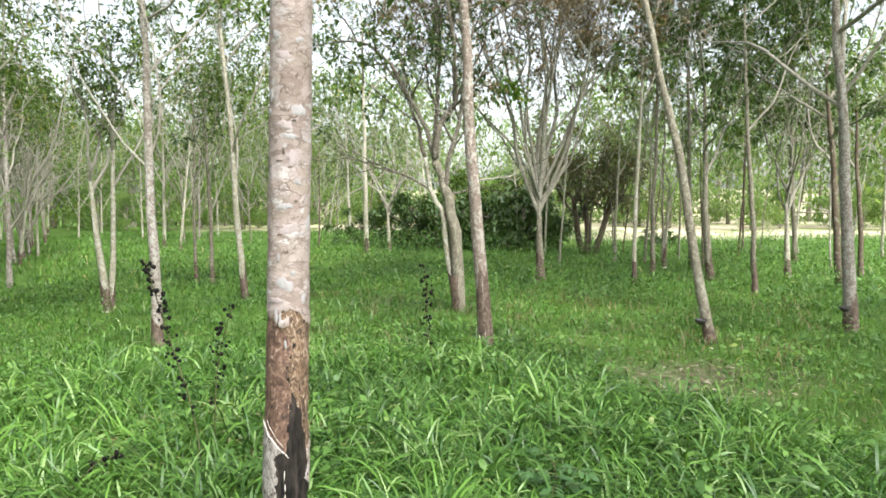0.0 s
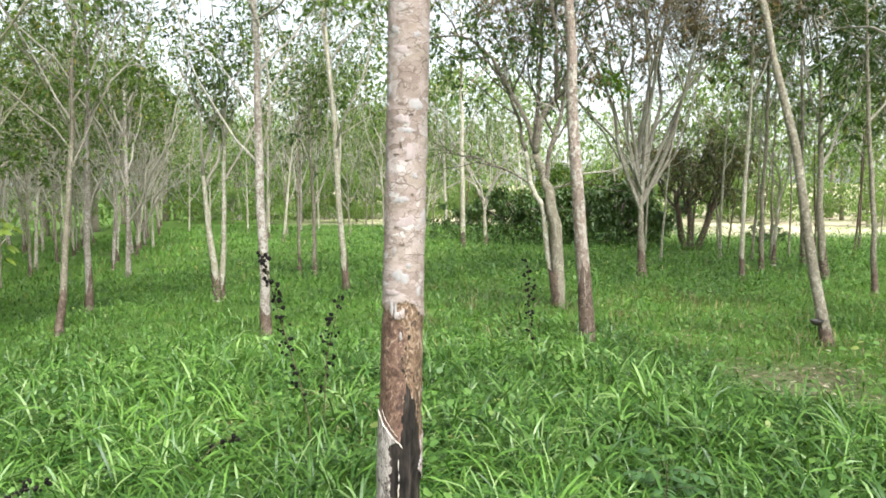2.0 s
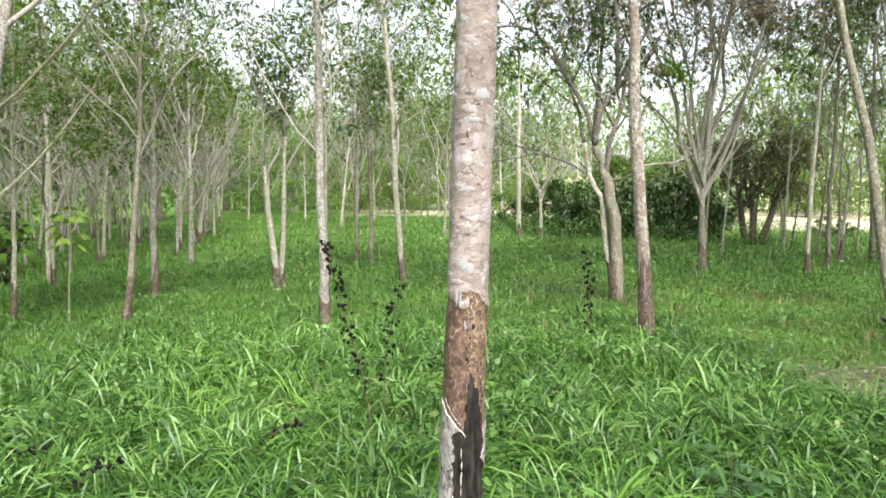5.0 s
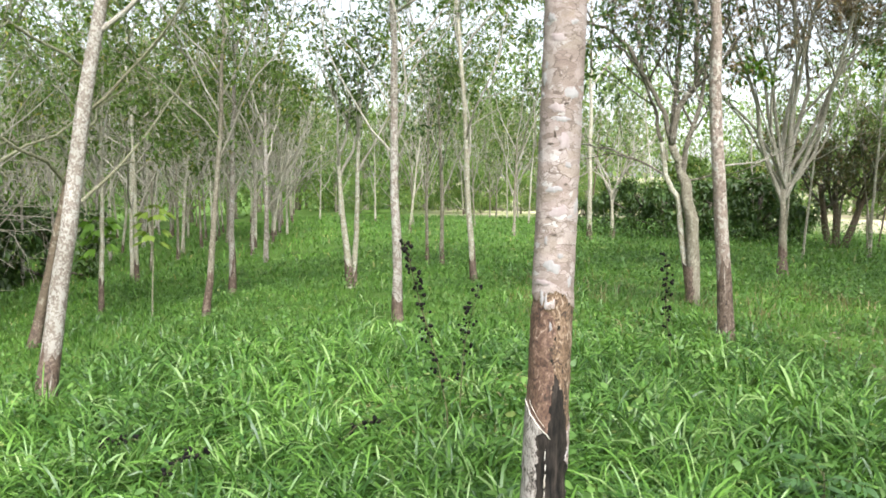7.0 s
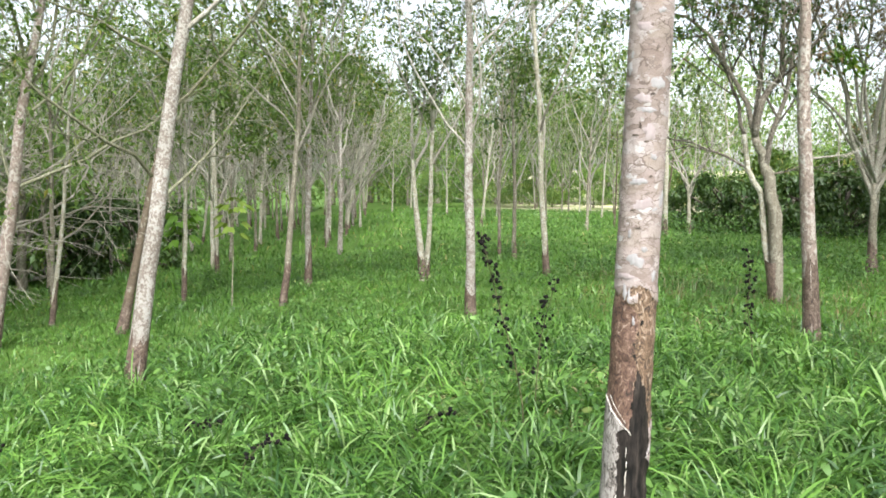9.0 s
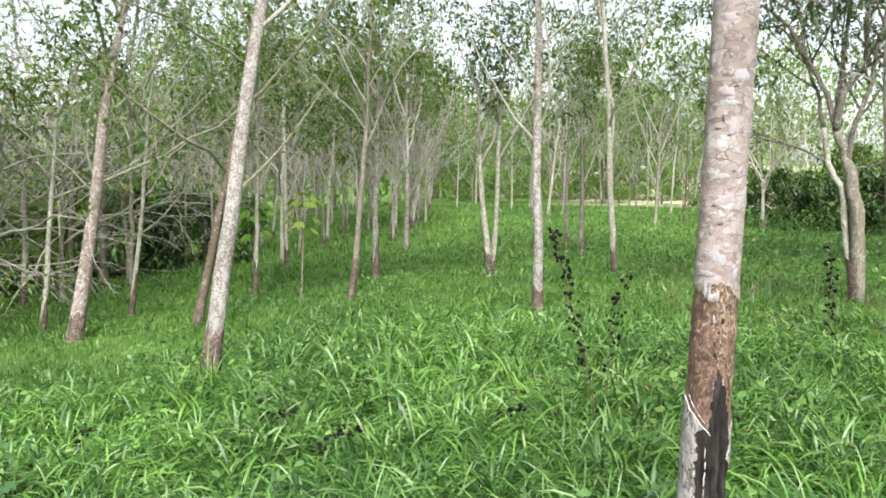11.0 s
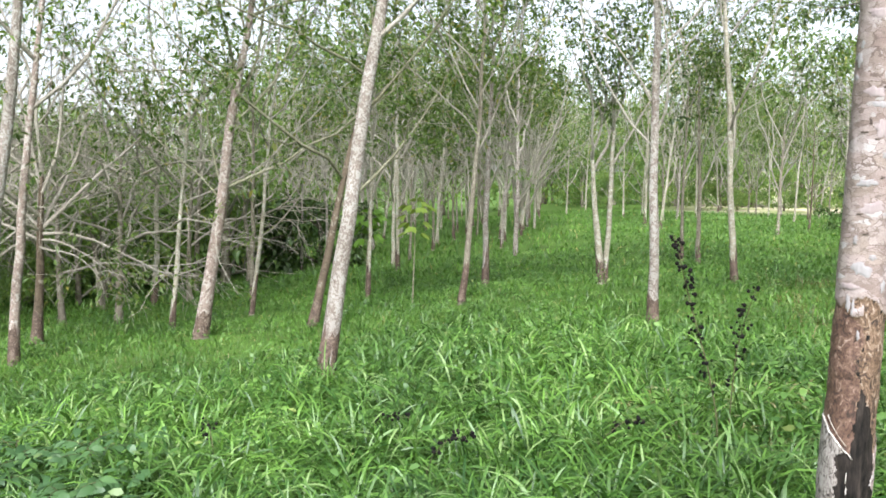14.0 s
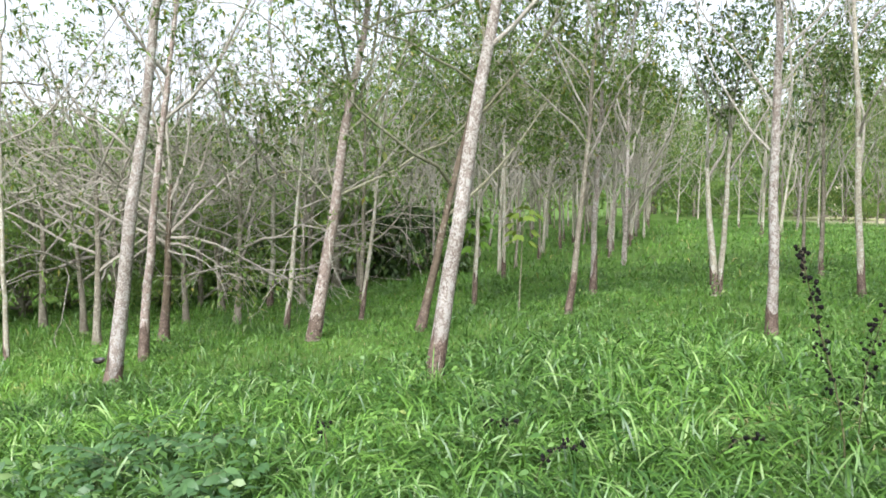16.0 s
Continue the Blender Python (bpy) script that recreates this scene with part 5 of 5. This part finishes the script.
sapling(-8.05, 10.5, 1.72, 0.25, LEAF_YELLOW, 13, "sapling with large yellowing leaves")


# ---- grass ----
def blades(x, y, height, width, arch, name, mat, label, category="grass", steps=(0.0, 0.5), turn=None):
    """Grass blades that rise and bow over, in as many steps as given."""
    n = len(x)
    z = ground_z(x, y) - 0.02
    a = rng.uniform(0, 2 * np.pi, n) if turn is None else turn
    out = np.stack([np.cos(a), np.sin(a), np.zeros(n)], 1)
    b = a + rng.normal(np.pi / 2, 0.6, n)
    side = np.stack([np.cos(b), np.sin(b), rng.normal(0, 0.25, n)], 1)
    root = np.stack([x, y, z], 1)
    rows = []
    for s in (*steps, 1.0):
        c = root + out * (height * (0.12 * s + 0.85 * arch * s ** 1.9))[:, None]
        c[:, 2] += height * (s - 0.72 * arch * s ** 2.7)
        for sign in (-0.5, 0.5) if s < 1 else (0,):
            rows.append(c + side * (sign * (0.5 + 1.1 * s - 0.85 * s * s) * width)[:, None])
    v = np.stack(rows, 1).reshape(-1, 3)
    i = np.arange(n)[:, None] * len(rows)
    k = 2 * len(steps) - 2
    faces = [f for q in range(0, k, 2) for f in ((q, q + 1, q + 3), (q, q + 3, q + 2))] + [(k, k + 1, k + 2)]
    ob = new(name, fast_mesh(name, v, np.concatenate([i + np.array([q]) for q in faces]), mat))
    return tagged(ob, label, category, kind="stuff")


def fan(n, r0, r1, a0, a1):
    r = np.sqrt(rng.uniform(r0 * r0, r1 * r1, n))
    a = np.radians(rng.uniform(a0, a1, n))
    return r * np.sin(a), r * np.cos(a)


def lush(x, y):
    """1 where the grass stands tall (near ground to the west and middle), 0 on the grazed lane to the east and beyond."""
    wave = 0.9 * np.sin(x * 1.1 + 0.5) + 0.6 * np.sin(y * 1.3 + x * 0.4)
    edge = 10.8 + 0.5 * wave - 1.7 * np.clip(x - 0.6, 0, 2.4)
    return np.clip((edge - np.hypot(x, y)) / 3.2, 0, 1)


def clump(x, y):
    return 0.5 + 0.5 * np.sin(x * 3.1 + 1.7 * np.sin(y * 2.3)) * np.sin(y * 3.7 + 1.3 * np.sin(x * 1.9))


# tall grass: tufts whose blades lean out from the middle, finer ones near by
for r0, r1, count, per, steps, name in ((2.3, 6.2, 8200, 13, (0.0, 0.25, 0.45, 0.65, 0.84), "tall_grass"), (6.2, 10.8, 10000, 9, (0.0, 0.35, 0.6, 0.82), "tall_grass_beyond")):
    cx, cy = fan(count, r0, r1, -84, 38)
    t = lush(cx, cy)
    keep = rng.random(count) < t * (0.35 + 0.65 * clump(cx, cy)) * (1 - 0.9 * bare(cx, cy)) * 1.4
    cx, cy = np.repeat(cx[keep], per), np.repeat(cy[keep], per)
    tall = np.repeat(rng.uniform(0.65, 1.3, keep.sum()), per)
    flow = np.repeat(rng.uniform(0, 2 * np.pi, keep.sum()), per)
    turn = np.where(rng.random(len(cx)) < 0.5, flow + rng.normal(0, 0.7, len(cx)), rng.uniform(0, 2 * np.pi, len(cx)))
    x, y = cx + 0.045 * np.cos(turn) + rng.normal(0, 0.035, len(cx)), cy + 0.045 * np.sin(turn) + rng.normal(0, 0.035, len(cx))
    h = (0.17 + 0.32 * rng.random(len(x)) ** 1.2) * (0.4 + 0.6 * lush(x, y)) * (0.7 + 0.5 * clump(x, y)) * tall * 0.95
    blades(x, y, h, rng.uniform(0.008, 0.023, len(x)) * (0.75 + 0.03 * np.hypot(x, y)), rng.uniform(0.3, 1.45, len(x)), name, GRASS, "tall lush green grass with arching blades", steps=steps, turn=turn + rng.normal(0, 0.3, len(x)))
x, y = fan(100000, 3.5, 17, -85, 40)
keep = rng.random(len(x)) < 1 - 0.62 * bare(x, y)
x, y = x[keep], y[keep]
h = rng.uniform(0.06, 0.2, len(x)) * (0.6 + 0.7 * clump(x * 0.45, y * 0.45))
blades(x, y, h, rng.uniform(0.007, 0.016, len(x)), rng.uniform(0.2, 1.2, len(x)), "low_grass", GRASS_LOW, "short mixed grass between the trees")
# uneven tufts that rise out of the short grass and hide the feet of the trees
cx, cy = fan(5200, 7.5, 21, -85, 40)
keep = rng.random(len(cx)) < (0.15 + 0.85 * clump(cx * 0.6, cy * 0.6)) * (1 - bare(cx, cy)) * np.where(cx > 1.2, 0.45, 1.0)
cx, cy, tall = np.repeat(cx[keep], 12), np.repeat(cy[keep], 12), np.repeat(rng.uniform(0.6, 1.25, keep.sum()), 12)
x, y = cx + rng.normal(0, 0.07, len(cx)), cy + rng.normal(0, 0.07, len(cx))
blades(x, y, rng.uniform(0.12, 0.30, len(x)) * tall, rng.uniform(0.009, 0.02, len(x)), rng.uniform(0.3, 1.4, len(x)), "grass_tufts", GRASS, "uneven grass tufts between the trees", steps=(0.0, 0.45, 0.75))
x, y = fan(64000, 16, 48, -85, 40)
keep = rng.random(len(x)) > field_share(x, y)
x, y = x[keep], y[keep]
blades(x, y, rng.uniform(0.08, 0.32, len(x)) * (0.6 + 0.7 * clump(x * 0.4, y * 0.4)), rng.uniform(0.02, 0.05, len(x)), rng.uniform(0.2, 1.0, len(x)), "far_grass", GRASS_LOW, "short grass under the far trees")


def scatter_leaves(name, x, y, h, size, broad, mat, label, flat=0.3, category="weeds"):
    n = len(x)
    pos = np.stack([x, y, ground_z(x, y) + h], 1)
    way = rng.standard_normal((n, 3)) * np.array([1, 1, flat])
    v, t = leaflets(pos, way, size, size * broad, 0.12, 0.2, oval=True)
    return tagged(new(name, fast_mesh(name, v, t, mat, smooth=False)), label, category, kind="stuff")


def tufts(count, per, r0, r1, a0, a1, spread):
    cx, cy = fan(count, r0, r1, a0, a1)
    x, y = np.repeat(cx, per), np.repeat(cy, per)
    return x + rng.normal(0, spread, len(x)), y + rng.normal(0, spread, len(x))


# broad-leaved weeds: among the tall grass, on the lane, and the low growth farther off
x, y = tufts(240, 11, 2.6, 9.0, -82, 36, 0.075)
scatter_leaves("broadleaf_weeds", x, y, rng.uniform(0.10, 0.36, len(x)), rng.uniform(0.04, 0.09, len(x)), 0.62, WEED, "soft broad-leaved weeds in the grass")
x, y = tufts(70, 16, 3.0, 6.4, -80, -58, 0.15)
scatter_leaves("dark_leaved_weeds", x, y, rng.uniform(0.15, 0.42, len(x)), rng.uniform(0.06, 0.115, len(x)), 0.5, LEAF_SEEDLING, "dark blue-green leafy weeds in tall grass")
x, y = tufts(3000, 10, 6.5, 19, -70, 40, 0.11)
keep = clump(x * 0.35 + 1, y * 0.35) * np.where(x > -1.5, 1.3, 0.8) > 0.55
x, y = x[keep], y[keep]
scatter_leaves("lane_weeds", x, y, rng.uniform(0.02, 0.20, len(x)), rng.uniform(0.03, 0.07, len(x)), 0.6, WEED, "small leafy weeds on the trodden lane")
x, y = tufts(1300, 30, 13, 30, -24, 36, 0.22)
keep = (field_share(x, y) < 0.3) & (clump(x * 0.3, y * 0.3) > 0.35)
x, y = x[keep], y[keep]
scatter_leaves("undergrowth", x, y, 0.05 + (0.30 + 0.035 * np.clip(y - 11, 0, 12)) * rng.random(len(x)) ** 1.3, rng.uniform(0.04, 0.085, len(x)), 0.5, WEED, "knee-high leafy undergrowth between trees", 0.6)
x, y = tufts(260, 22, 6.0, 11, 4, 36, 0.5)
keep = rng.random(len(x)) < 0.08 + bare(x, y)
x, y = x[keep], y[keep]
scatter_leaves("leaf_litter", x, y, rng.uniform(0.01, 0.04, len(x)), rng.uniform(0.03, 0.075, len(x)), 0.3, LITTER, "dead brown leaves lying on the worn ground", 0.12, "dead leaves")

# faded blades in the tall grass by the seed stalks
cx, cy = np.array([-1.75, -1.2, -2.3, -1.5]), np.array([4.9, 5.3, 5.6, 6.1])
pick = rng.integers(0, 4, 420)
x, y = cx[pick] + rng.normal(0, 0.28, 420), cy[pick] + rng.normal(0, 0.28, 420)
blades(x, y, rng.uniform(0.18, 0.42, 420), rng.uniform(0.008, 0.018, 420), rng.uniform(0.5, 1.5, 420), "faded_grass", STRAW, "faded straw-coloured blades in green grass", steps=(0.0, 0.35, 0.7))

# dry brown stems between the weeds before the field
cx, cy = fan(520, 8.5, 15, -12, 26)
keep = rng.random(len(cx)) < clump(cx * 0.5 + 2, cy * 0.5)
cx, cy = np.repeat(cx[keep], 7), np.repeat(cy[keep], 7)
x, y = cx + rng.normal(0, 0.12, len(cx)), cy + rng.normal(0, 0.12, len(cx))
blades(x, y, rng.uniform(0.12, 0.34, len(x)), rng.uniform(0.005, 0.010, len(x)), rng.uniform(0.1, 0.9, len(x)), "dry_stems", LEAF_DRY, "dry brown stems among green weeds", "weeds")

# the ground behind the camera: trodden grass
x, y = fan(9000, 0.3, 9.0, 40, 276)
blades(x, y, rng.uniform(0.04, 0.14, len(x)), rng.uniform(0.01, 0.02, len(x)), rng.uniform(0.3, 1.2, len(x)), "trodden_grass", GRASS_LOW, "trodden short grass by the path")
x, y = fan(1500, 0.2, 2.6, -85, 40)
blades(x, y, rng.uniform(0.04, 0.14, len(x)), rng.uniform(0.01, 0.02, len(x)), rng.uniform(0.3, 1.2, len(x)), "path_grass", GRASS_LOW, "trodden short grass at the path's edge")
